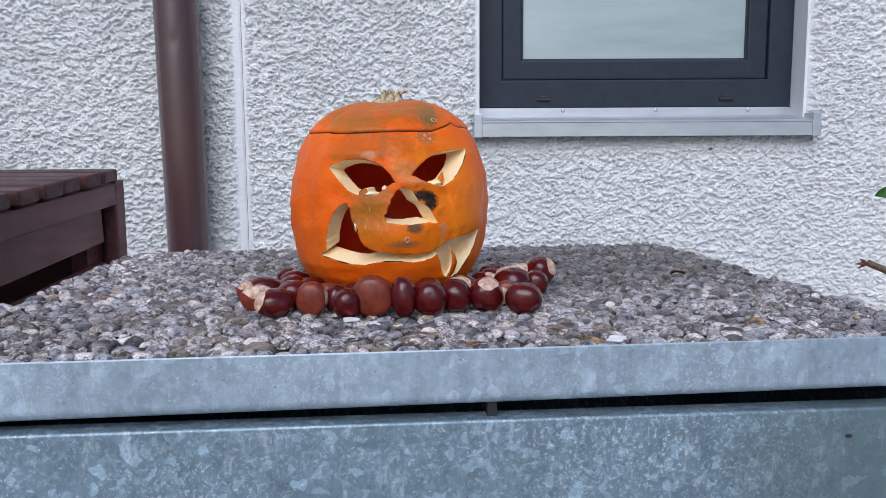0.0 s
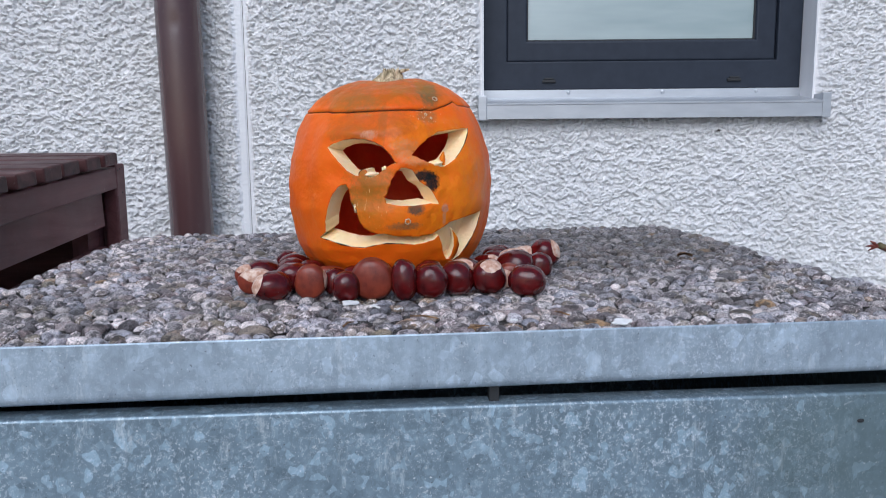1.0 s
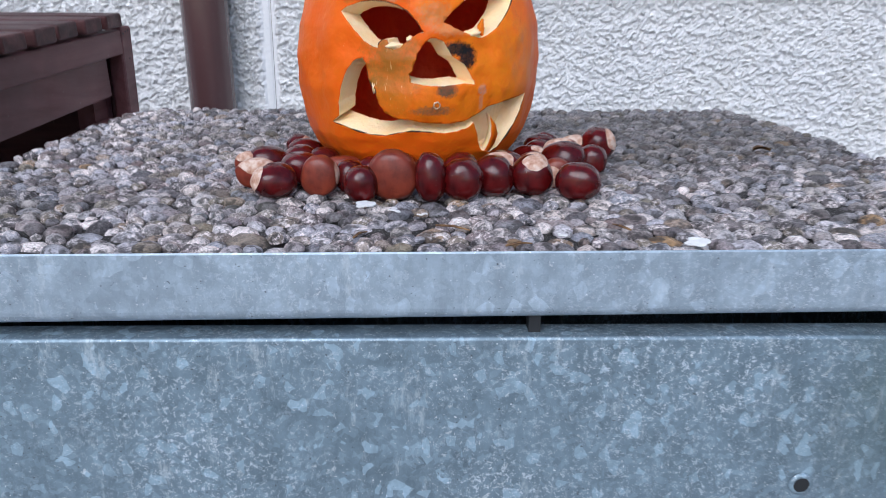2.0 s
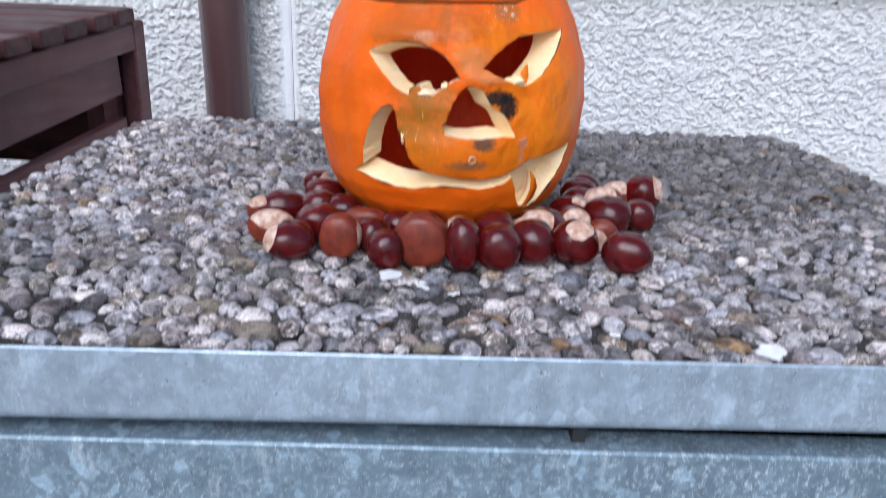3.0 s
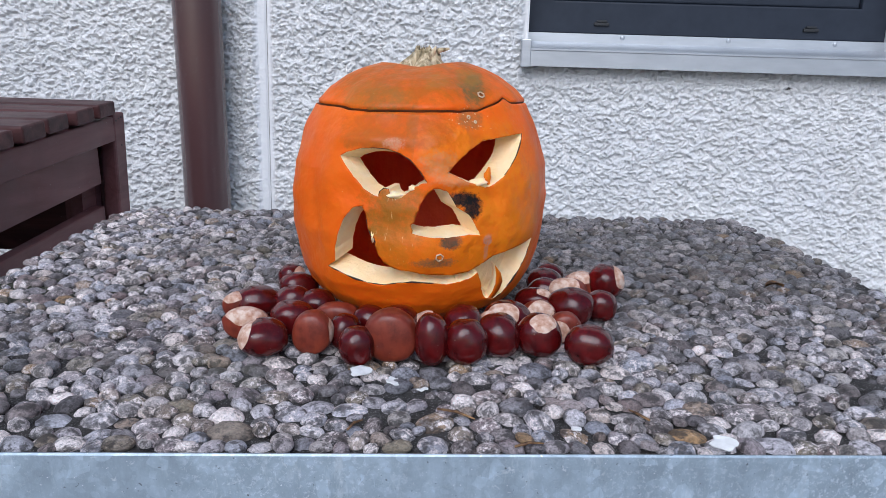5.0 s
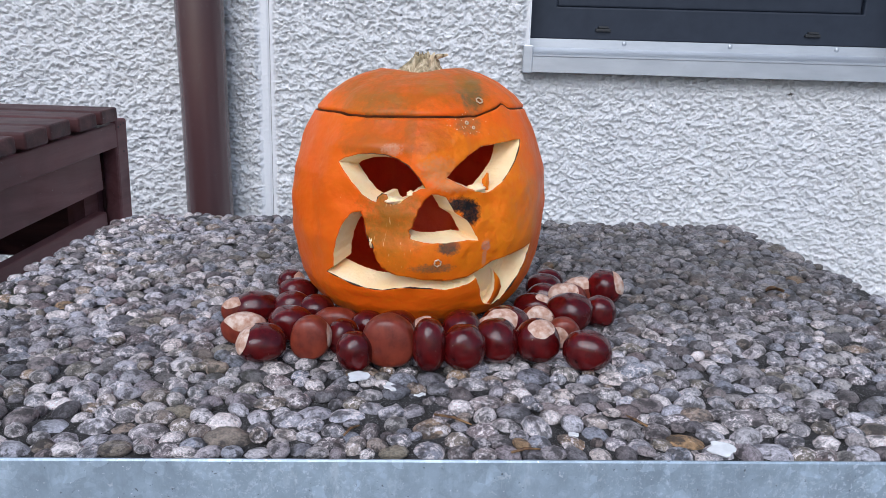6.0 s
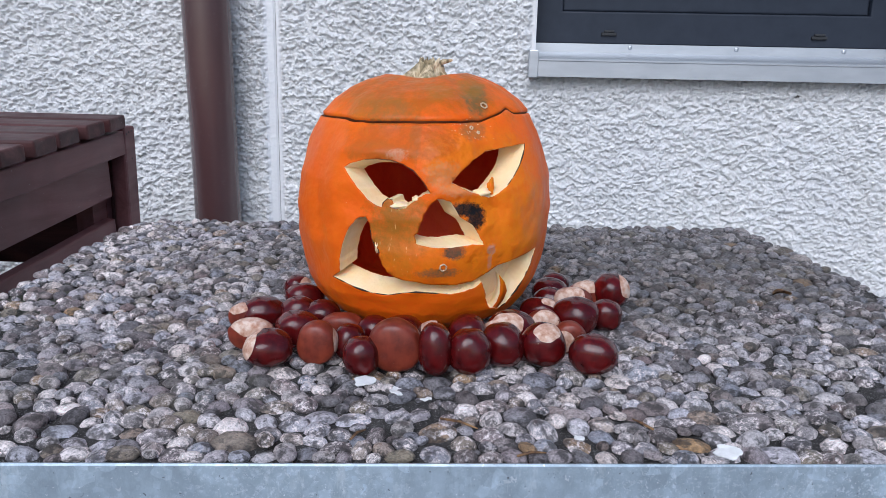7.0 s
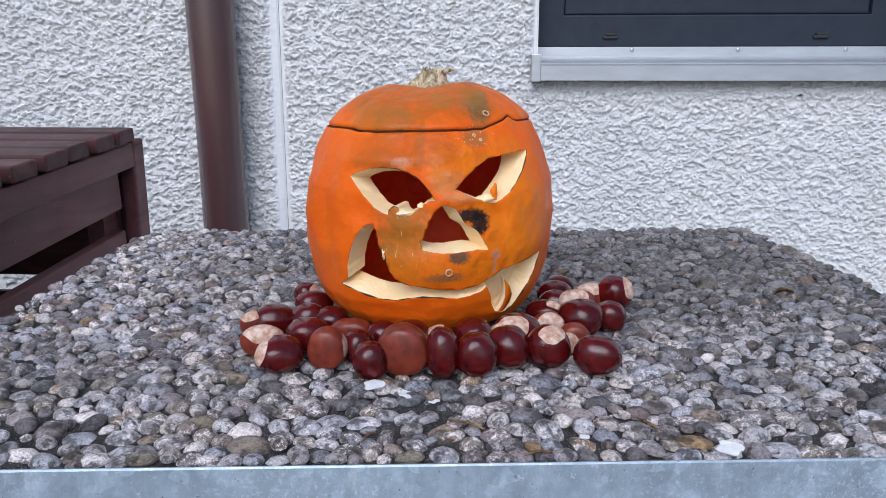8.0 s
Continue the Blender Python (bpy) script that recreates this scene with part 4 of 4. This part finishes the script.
def build_pumpkin():
    pumpkin = empty("carved_pumpkin", pose(PX, PY, TOP + 0.001))
    tagged(pumpkin, "carved orange pumpkin lantern with a weathered scowling face", "pumpkin")
    n = 92
    rows = [(lambda az, k=k: s_of(lid_cut(az) - 0.0004) * (k / n)) for k in range(n + 1)]
    bm, outer, inner = shell(rows, 0.021)
    N = len(outer[0])
    for i in range(N):
        j = (i + 1) % N
        f = bm.faces.new((outer[-1][i], outer[-1][j], inner[-1][j], inner[-1][i]))
        f.material_index = 3
        outer[-1][i].co.x, outer[-1][i].co.y = outer[-1][i].co.x * 0.997, outer[-1][i].co.y * 0.997
    bm.faces.new(outer[0][::-1])
    f = bm.faces.new(inner[0])
    f.material_index = 2
    bmesh.ops.recalc_face_normals(bm, faces=bm.faces)
    body = part("body", bm, [SKIN, FLESH, INNER, GROOVE], pumpkin, "hollow orange shell with cut eyes, nose and mouth")
    cutters = []
    for o, mid, deep in ((EYE_A, (0.012, 0.0, 0.12), 0.55), (EYE_B, (0.0, 0.0, 0.125), 0.55), (NOSE, (-0.035, 0.0, 0.105), 0.55), (MOUTH, (0.003, 0.0, 0.092), 0.55), (GAPE, (0.003, 0.0, 0.092), 0.895)):
        cut = obj("cutter", hole_cutter(o, mid, deep), [SKIN, FLESH, INNER, GROOVE], pumpkin)
        mod = body.modifiers.new("cut", "BOOLEAN")
        mod.operation, mod.solver, mod.object = "DIFFERENCE", "EXACT", cut
        cutters.append(cut)
    bpy.context.view_layer.update()
    done = bpy.data.meshes.new_from_object(body.evaluated_get(bpy.context.evaluated_depsgraph_get()))
    body.modifiers.clear()
    body.data = done
    body.data.name = "body"
    for cut in cutters:
        bpy.data.objects.remove(cut)
    # lid, sunk a little, with a worn edge
    k2 = 34
    s_end = LENGTHS[-1]
    rows = [(lambda az, k=k: s_of(lid_edge(az)) + (s_end - s_of(lid_edge(az))) * (k / k2) ** 1.0 * 0.985) for k in range(k2 + 1)]
    bm, outer, inner = shell(rows, 0.015)
    for i in range(N):
        j = (i + 1) % N
        f = bm.faces.new((outer[0][j], outer[0][i], inner[0][i], inner[0][j]))
        f.material_index = 3
        f.smooth = True
    bm.faces.new(outer[-1])
    f = bm.faces.new(inner[-1][::-1])
    f.material_index = 2
    for i in range(N):
        az = i * 360 / N
        v = outer[0][i]
        v.co.x, v.co.y = v.co.x * 0.989, v.co.y * 0.989
        w = outer[1][i]
        w.co.x, w.co.y = w.co.x * 1.005, w.co.y * 1.005
    bmesh.ops.recalc_face_normals(bm, faces=bm.faces)
    lid = part("lid", bm, [SKIN, FLESH, INNER, GROOVE], pumpkin, "cut-off orange lid")
    lid.location = (0.0005, 0.0025, 0.0006)
    # stem: ribbed stump with torn fibres
    bm = bmesh.new()
    rings = []
    seg = 40
    for k in range(15):
        t = k / 14
        r = 0.0135 * (1 - t) ** 1.6 + 0.0095 + 0.001 * t
        ring = []
        for i in range(seg):
            a = i * math.tau / seg
            rib = 1 + 0.17 * math.cos(a * 5 + 0.6) + 0.05 * math.cos(a * 17) + 0.14 * noise.noise((math.cos(a) * 3, math.sin(a) * 3, t * 3))
            z = 0.2 + 0.0135 * t + 0.008 * noise.noise((math.cos(a) * 4, math.sin(a) * 4, 7)) * t
            ring.append(bm.verts.new((r * rib * math.cos(a) + 0.004 * t - 0.002, r * rib * math.sin(a), z)))
        rings.append(ring)
    for a, b in zip(rings, rings[1:]):
        for i in range(seg):
            bm.faces.new((a[i], a[(i + 1) % seg], b[(i + 1) % seg], b[i]))
    bm.faces.new(rings[-1])
    stem = part("stem", bm, STEM, pumpkin, "dry torn stem stump", True)
    rnd = random.Random(2)
    for i in range(26):
        a = rnd.uniform(0, math.tau)
        r0 = rnd.uniform(0.002, 0.009)
        lean = rnd.uniform(0.1, 0.5)
        h = rnd.uniform(0.003, 0.0085)
        p0 = Vector((r0 * math.cos(a) + 0.002, r0 * math.sin(a), 0.212))
        d = Vector((math.cos(a) * lean, math.sin(a) * lean, 1)).normalized()
        part("fibre", tube([p0, p0 + d * h * 0.6, p0 + d * h + Vector((rnd.uniform(-1, 1), rnd.uniform(-1, 1), 0)) * 0.0015], [0.0024, 0.0018, 0.0006], 6), STEM, stem)
    part("fibre", tube([(0.006, 0, 0.213), (0.014, -0.001, 0.2165), (0.022, -0.002, 0.218)], [0.0026, 0.0022, 0.0009], 8), STEM, stem)
    # splinter of rind left standing in the mouth
    bm = bmesh.new()
    left = ((38.5, 53.5), (40.5, 45), (42, 36), (42.2, 28), (41, 20))
    right = ((38.6, 53.4), (43, 45.5), (46, 37), (46.5, 29), (45, 20))
    strips = []
    for k in (1.0, 0.955):
        strips.append([[bm.verts.new(Vector((0, 0, 0.1)) + (skin_at(a, s_of(z / 1000)) - Vector((0, 0, 0.1))) * k) for a, z in side] for side in (left, right)])
    for i in range(4):
        for k, flip in ((0, False), (1, True)):
            l, r = strips[k]
            f = bm.faces.new((l[i], l[i + 1], r[i + 1], r[i]))
            f.material_index = k
        for e in (0, 1):
            f = bm.faces.new((strips[0][e][i], strips[1][e][i], strips[1][e][i + 1], strips[0][e][i + 1]))
            f.material_index = 1
    bmesh.ops.recalc_face_normals(bm, faces=bm.faces)
    part("rind_splinter", bm, [SKIN, FLESH], pumpkin, "thin standing splinter of orange rind", True)
    # dried dark rims along some of the cuts
    for outline, i0, i1 in ((MOUTH, 7, 12), (MOUTH, 11, 15), (GAPE, 7, 12), (MOUTH, 24, 28), (EYE_A, 2, 9), (EYE_A, 16, 19), (EYE_B, 5, 9)):
        pts = []
        for k in range(i0, i1):
            (a0, z0), (a1, z1) = outline[k], outline[k + 1]
            for q in range(5):
                pts.append(skin_at(a0 + (a1 - a0) * q / 5, s_of((z0 + (z1 - z0) * q / 5) / 1000)) + Vector((0, 0.0004, 0)))
        radii = [0.0003 + 0.0006 * max(0.0, noise.noise((k * 0.23, i0, 2)) + 0.35) * math.sin(math.pi * (k + 0.5) / len(pts)) for k in range(len(pts))]
        part("dried_rim", tube(pts, radii, 6), RIM, pumpkin, "dark dried edge of the cut", True)
    # round dried scabs on the chin and the lid
    for az, s_at, r in ((11.8, s_of(0.0648), 0.0026), (40.0, s_of(0.1819), 0.0024), (27.2, s_of(0.166), 0.0013), (30.5, s_of(0.1625), 0.001)):
        base = skin_at(az, s_at)
        du, dv = (skin_at(az + 1, s_at) - base).normalized(), (skin_at(az, s_at + 0.002) - base).normalized()
        out = du.cross(dv)
        ring = [base + (du * math.cos(q * math.tau / 16) + dv * math.sin(q * math.tau / 16)) * r * (1 + 0.12 * math.sin(q * 2.3)) + out * 0.0003 for q in range(17)]
        part("scab", tube(ring, [0.0006 + 0.0001 * math.sin(q * 1.7) for q in range(17)], 6), SCAB, pumpkin, "pale dried ring on the skin", True)
    # loose crumbs of flesh and rind in the eyes
    for az, z, k, size, mat, name in ((29, 0.1195, 0.955, (0.0075, 0.006, 0.0035), FLESH, "flesh_crumb"), (33.5, 0.1235, 0.965, (0.0026, 0.003, 0.006), SKIN, "rind_crumb"),
                                      (-6, 0.1105, 0.96, (0.0075, 0.007, 0.0026), FLESH, "flesh_crumb"), 
                                      (1.2, 0.1155, 0.97, (0.004, 0.004, 0.0022), FLESH, "flesh_crumb"), (-14.6, 0.078, 0.975, (0.0016, 0.003, 0.005), FLESH, "flesh_crumb")):
        bm = bmesh.new()
        bmesh.ops.create_icosphere(bm, subdivisions=3, radius=1.0)
        base = skin_at(az, s_of(z)) * k + Vector((0, 0, 0.1)) * (1 - k)
        for v in bm.verts:
            q = v.co * (1 + 0.45 * noise.noise(v.co * 1.6 + Vector((az, 0, 0))) + 0.15 * noise.noise(v.co * 4 + Vector((az, 3, 0))))
            v.co = base + Vector((q.x * size[0], q.y * size[1], q.z * size[2]))
        part(name, bm, mat, pumpkin, "", True)


build_pumpkin()


# ---- chestnuts ----
def build_chestnut(x, y, w, h, kind, turn, scar):
    """kind 0 glossy, 1 matte. scar: azimuth and height in degrees of the pale spot and its size, or None."""
    w, h = w * 1.07, h * 1.06
    bm = bmesh.new()
    bmesh.ops.create_icosphere(bm, subdivisions=4, radius=1.0)
    seed = Vector((x * 300, y * 300, w * 900))
    d = (w * 0.55 + h * 0.45) * 0.92

    def shape(n):
        k = 1 + 0.1 * noise.noise(n * 0.8 + seed) + 0.045 * noise.noise(n * 2 + seed)
        q = n * k / (abs(n.x) ** 2.2 + abs(n.y) ** 2.2 + abs(n.z) ** 2.2) ** (1 / 2.2)
        q.z += 0.06 * (1 - q.x * q.x)
        if q.y > 0.55:
            q.y = 0.55 + (q.y - 0.55) * 0.45
        if kind and q.y < -0.5:
            q.y = -0.5 + (q.y + 0.5) * 0.4
        return q

    for v in bm.verts:
        v.co = shape(v.co.normalized())
    m_ = pose(x, y, 0, 0, 0, turn)
    sc = Matrix.Diagonal((w / 2, d / 2, h / 2, 1))
    nut = obj("chestnut", bm, MATTE if kind else GLOSSY, None, "", True)
    nut.data.transform(sc)
    low = min(v.co.z for v in nut.data.vertices)
    nut.matrix_world = m_ @ Matrix.Translation((0, 0, TOP - 0.0015 - low))
    label = "matte light brown horse chestnut" if kind else "glossy dark red-brown horse chestnut"
    tagged(nut, label + (" with a pale scar, on pebbles" if scar else " lying on pebbles"), "chestnut", "chestnuts round the pumpkin")
    if scar:
        az, el, size = scar
        az -= turn
        a, e = radians(az), radians(el)
        axis = Vector((math.sin(a) * math.cos(e), -math.cos(a) * math.cos(e), math.sin(e)))
        side = axis.orthogonal().normalized()
        up = axis.cross(side)
        sb = bmesh.new()
        rings = []
        for k in range(6):
            t = k / 5
            ring = []
            for i in range(28):
                b = i * math.tau / 28
                edge = 1 + 0.2 * noise.noise(Vector((math.cos(b) * 1.3, math.sin(b) * 1.3, 0)) + seed)
                ang = radians(size) * t * edge
                n = (axis * math.cos(ang) + (side * math.cos(b) * 1.15 + up * math.sin(b) * 0.9) * math.sin(ang)).normalized()
                lift = 1.016 if k < 5 else 1.006
                q = shape(n) * lift
                ring.append(sb.verts.new((q.x * w / 2, q.y * d / 2, q.z * h / 2)))
            rings.append(ring)
        for a_, b_ in zip(rings, rings[1:]):
            for i in range(28):
                sb.faces.new((a_[i], a_[(i + 1) % 28], b_[(i + 1) % 28], b_[i]))
        bmesh.ops.remove_doubles(sb, verts=sb.verts, dist=1e-6)
        bmesh.ops.recalc_face_normals(sb, faces=sb.faces)
        part("scar", sb, HILUM, nut, "pale dry scar", True)


FRONT_NUTS = ((-0.103, -0.044, 0.034, 0.025, 0, 12, (-72, 22, 50)), (-0.069, -0.036, 0.027, 0.031, 1, 0, (95, 10, 30)), (-0.034, -0.054, 0.024, 0.027, 0, 0, None),
              (-0.011, -0.045, 0.035, 0.036, 1, 0, None), (0.018, -0.048, 0.0225, 0.036, 0, 0, None), (0.042, -0.044, 0.029, 0.032, 0, 0, None),
              (0.066, -0.025, 0.032, 0.031, 0, -8, None), (0.096, -0.022, 0.031, 0.030, 0, 10, (20, 58, 36)), (0.131, -0.033, 0.034, 0.0275, 0, -10, None))
MIDDLE_NUTS = ((-0.147, 0.032, 0.021, 0.020, 1, 0, (0, 75, 52)), (-0.132, 0.040, 0.036, 0.024, 0, 15, None), (-0.124, -0.013, 0.035, 0.023, 1, -10, (8, 62, 55)),
               (-0.102, 0.041, 0.030, 0.025, 0, 0, None), (-0.091, -0.004, 0.034, 0.027, 0, 20, None), (-0.060, 0.014, 0.034, 0.022, 1, -5, None),
               (-0.047, -0.025, 0.023, 0.026, 0, 0, None), (-0.033, 0.007, 0.026, 0.022, 0, 0, None), (-0.010, -0.012, 0.033, 0.029, 0, 0, None),
               (0.014, -0.010, 0.026, 0.025, 0, 0, (-55, 55, 42)), (0.040, 0.0, 0.029, 0.028, 0, 0, None), (0.075, 0.018, 0.036, 0.027, 0, 0, (-22, 28, 44)))
SIDE_NUTS = ((-0.108, 0.088, 0.032, 0.023, 0, 20, None), (-0.121, 0.118, 0.024, 0.022, 0, 0, (60, 20, 40)), (-0.081, 0.037, 0.029, 0.024, 0, 0, None),
             (0.101, 0.038, 0.027, 0.023, 1, 0, (10, 40, 45)), (0.101, 0.074, 0.033, 0.022, 0, -10, (50, 55, 25)), (0.112, 0.107, 0.029, 0.023, 0, 0, None),
             (0.114, 0.137, 0.032, 0.023, 0, 15, None), (0.122, 0.168, 0.025, 0.02, 0, 0, None), (0.131, 0.098, 0.034, 0.025, 1, -20, (-35, 48, 50)),
             (0.146, 0.124, 0.030, 0.024, 1, 0, (0, 70, 55)), (0.128, 0.05, 0.038, 0.029, 0, -30, None), (0.119, 0.009, 0.024, 0.023, 1, 0, (-30, -10, 45)),
             (0.169, 0.125, 0.034, 0.031, 0, 40, (80, 25, 48)), (0.155, 0.064, 0.027, 0.025, 0, 0, None), (0.062, 0.010, 0.021, 0.021, 0, 0, (0, 60, 50)))
for row in (FRONT_NUTS, MIDDLE_NUTS, SIDE_NUTS):
    for nut_row in row:
        build_chestnut(*nut_row)


# ---- small things ----
def build_shrub():
    """A cut twig with a bud and a leaf, from a shrub beside the bin box."""
    shrub = empty("shrub", pose(0, 0, 0))
    tagged(shrub, "pruned shrub twig with red bud and green leaf", "shrub")
    tip = Vector((0.818, 0.6, 1.152))
    stem = part("branch", tube([(1.25, 0.7, 0.0), (1.2, 0.68, 0.7), (1.0, 0.63, 1.07), (0.9, 0.612, 1.125), tip + Vector((0.012, 0, 0.002))], [0.012, 0.009, 0.007, 0.0062, 0.006], 12), TWIG, shrub, "brown-green cut twig", True)
    for d in ((-0.012, 0, 0.0), (-0.006, -0.002, 0.01), (-0.006, 0.002, -0.008), (-0.002, 0, 0.006)):
        a = tip + Vector((0.008, -0.004, 0.0))
        b = tip + Vector(d)
        part("bud", tube([a, (a + b) / 2 + Vector((0, 0, 0.0015)), b], [0.002, 0.0028, 0.0007], 6), BUD, stem, "", True)

    def leaf(base, tipp, wide, nrm):
        bm = bmesh.new()
        b, t = Vector(base), Vector(tipp)
        ax = t - b
        sd = ax.cross(Vector(nrm)).normalized()
        rows = []
        for k in range(9):
            u = k / 8
            wd = wide * math.sin(math.pi * min(1, 0.06 + u * 0.94)) ** 0.8
            c0 = b + ax * u + Vector(nrm) * 0.006 * math.sin(u * 3)
            rows.append([bm.verts.new(c0 + sd * wd * e + Vector(nrm) * abs(e) * wd * 0.3) for e in (-1, -0.5, 0, 0.5, 1)])
        for p, q in zip(rows, rows[1:]):
            for i in range(4):
                bm.faces.new((p[i], p[i + 1], q[i + 1], q[i]))
        bmesh.ops.solidify(bm, geom=list(bm.faces), thickness=0.0006)
        return bm

    part("leaf", leaf((0.94, 0.62, 1.262), (0.832, 0.6, 1.274), 0.026, (0.1, -0.5, 0.85)), LEAF, shrub, "pointed green leaf", True)
    part("branch", tube([(1.2, 0.68, 0.7), (1.08, 0.65, 1.1), (0.94, 0.62, 1.262)], [0.006, 0.004, 0.0015], 8), TWIG, shrub, "", True)


build_shrub()


def build_dry_leaf():
    bm = bmesh.new()
    rows = []
    for k in range(7):
        u = k / 6
        wd = 0.0045 * math.sin(math.pi * (0.08 + 0.84 * u))
        rows.append([bm.verts.new((-0.011 + 0.022 * u, e * wd, 0.003 * abs(e) + 0.002 * math.sin(u * 4))) for e in (-1, 0, 1)])
    for p, q in zip(rows, rows[1:]):
        for i in range(2):
            bm.faces.new((p[i], p[i + 1], q[i + 1], q[i]))
    bmesh.ops.solidify(bm, geom=list(bm.faces), thickness=0.0008)
    ob = obj("dry_leaf", bm, DRY, None, "small curled brown dry leaf lying on pebbles", True)
    ob.matrix_world = pose(0.348, 0.183, TOP + 0.0015, 0, 0, 20)
    tagged(ob, "", "leaf")


build_dry_leaf()


def build_flake(x, y, wide, seed):
    """A chip of white paint on the stones."""
    bm = bmesh.new()
    rim = []
    for k in range(18):
        a = k * math.tau / 18
        r = wide * (1 + 0.5 * noise.noise((math.cos(a) * 1.4, math.sin(a) * 1.4, seed)))
        rim.append(bm.verts.new((r * math.cos(a), 0.75 * r * math.sin(a), 0.0012 * noise.noise((math.cos(a), math.sin(a), seed + 5)))))
    bm.faces.new(rim)
    bmesh.ops.triangulate(bm, faces=list(bm.faces))
    bmesh.ops.solidify(bm, geom=list(bm.faces), thickness=0.0007)
    ob = obj("paint_flake", bm, CHIP)
    ob.matrix_world = pose(x, y, TOP + 0.0022, 8, 0, seed * 50)
    tagged(ob, "thin white paint flake lying on grey pebbles", "paint flake", "white flakes on the lid")


for flake in ((-0.028, -0.072, 0.0085, 1), (-0.004, -0.087, 0.0062, 2), (0.109, -0.142, 0.0034, 3), (0.016, -0.097, 0.0035, 4), (0.192, -0.151, 0.0085, 6)):
    build_flake(*flake)


def build_needle(x, y, long, turn):
    ob = obj("dry_needle", tube([(-long / 2, 0, 0), (0, 0.001, 0.0012), (long / 2, 0, 0.0005)], [0.0007, 0.0009, 0.0004], 6), DRY, None, "", True)
    ob.matrix_world = pose(x, y, TOP + 0.0015, 0, 0, turn)
    tagged(ob, "thin dry brown needle lying on grey pebbles", "needle", "dry needles on the lid")


for needle in ((0.038, -0.13, 0.026, -28), (0.08, -0.164, 0.017, 15), (-0.02, -0.15, 0.014, 60), (0.15, -0.12, 0.016, 130)):
    build_needle(*needle)


# ---- pebbles in the lid ----
def lay_pebbles():
    places, rad = pebble_places()
    rng = np.random.default_rng(3)
    kinds = []
    for k in range(10):
        bm = pebble_mesh(k, 2)
        me = bpy.data.meshes.new("pebble")
        bm.to_mesh(me)
        bm.free()
        me.materials.append(PEBBLE)
        me.polygons.foreach_set("use_smooth", [True] * len(me.polygons))
        kinds.append(me)
    arrays = []
    for me in kinds:
        co = np.empty(len(me.vertices) * 3)
        me.vertices.foreach_get("co", co)
        arrays.append((co.reshape(-1, 3), np.array([p.vertices[:] for p in me.polygons])))
    near = (places[:, 1] < V0 + 0.078) & (places[:, 0] > -0.3) & (places[:, 0] < 0.38)
    pick = np.flatnonzero(near)[:300]
    single = set(pick.tolist())
    vs, fs, base = [], [], 0
    for i, ((u, v), r) in enumerate(zip(places, rad)):
        k = int(rng.integers(10))
        long = rng.uniform(1.0, 1.36)
        sx, sy = r * long * 0.95, r * 0.96 / long ** 0.6
        sz = r * rng.uniform(0.56, 0.84)
        ang = rng.normal(0, 0.65)
        z = TOP - sz + 0.0006 + rng.normal(0, 0.0011)
        tilt = Euler((rng.normal(0, 0.1), rng.normal(0, 0.1), ang))
        mt = Matrix.LocRotScale((u, v, z), tilt, (sx, sy, sz))
        if i in single:
            ob = new("pebble", kinds[k])
            ob.parent = slab
            ob.matrix_local = mt
        else:
            co, f = arrays[k]
            mm = np.array(mt)
            vs.append(co @ mm[:3, :3].T + mm[:3, 3])
            fs.append(f + base)
            base += len(co)
    bm = pebble_mesh(77, 1)
    bm.verts.index_update()
    small = np.array([v.co[:] for v in bm.verts]), np.array([[v.index for v in f.verts] for f in bm.faces])
    bm.free()
    spots = rng.random((3600, 2)) * (U1 - U0 - 0.012, V1 - V0 - 0.016) + (U0 + 0.006, V0 + 0.01)
    for q in spots:
        free = np.min(np.hypot(*(places - q).T) - rad * 0.95)
        if free < 0.0004:
            continue
        r = min(0.0042, free * 0.8 + rng.uniform(0.0012, 0.0022))
        mt = np.array(Matrix.LocRotScale((q[0], q[1], TOP - 0.0056 + rng.uniform(-0.001, 0.0008)), Euler((rng.normal(0, 0.3), rng.normal(0, 0.3), rng.uniform(0, 6))), (r * 1.2, r, r * 0.9)))
        vs.append(small[0] @ mt[:3, :3].T + mt[:3, 3])
        fs.append(small[1] + base)
        base += len(small[0])
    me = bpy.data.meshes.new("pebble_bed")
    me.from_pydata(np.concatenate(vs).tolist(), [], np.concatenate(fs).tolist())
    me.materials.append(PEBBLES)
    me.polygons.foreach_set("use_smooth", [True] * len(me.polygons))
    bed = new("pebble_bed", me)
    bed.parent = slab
    tagged(bed, "bed of rounded grey river pebbles", kind="stuff")


lay_pebbles()
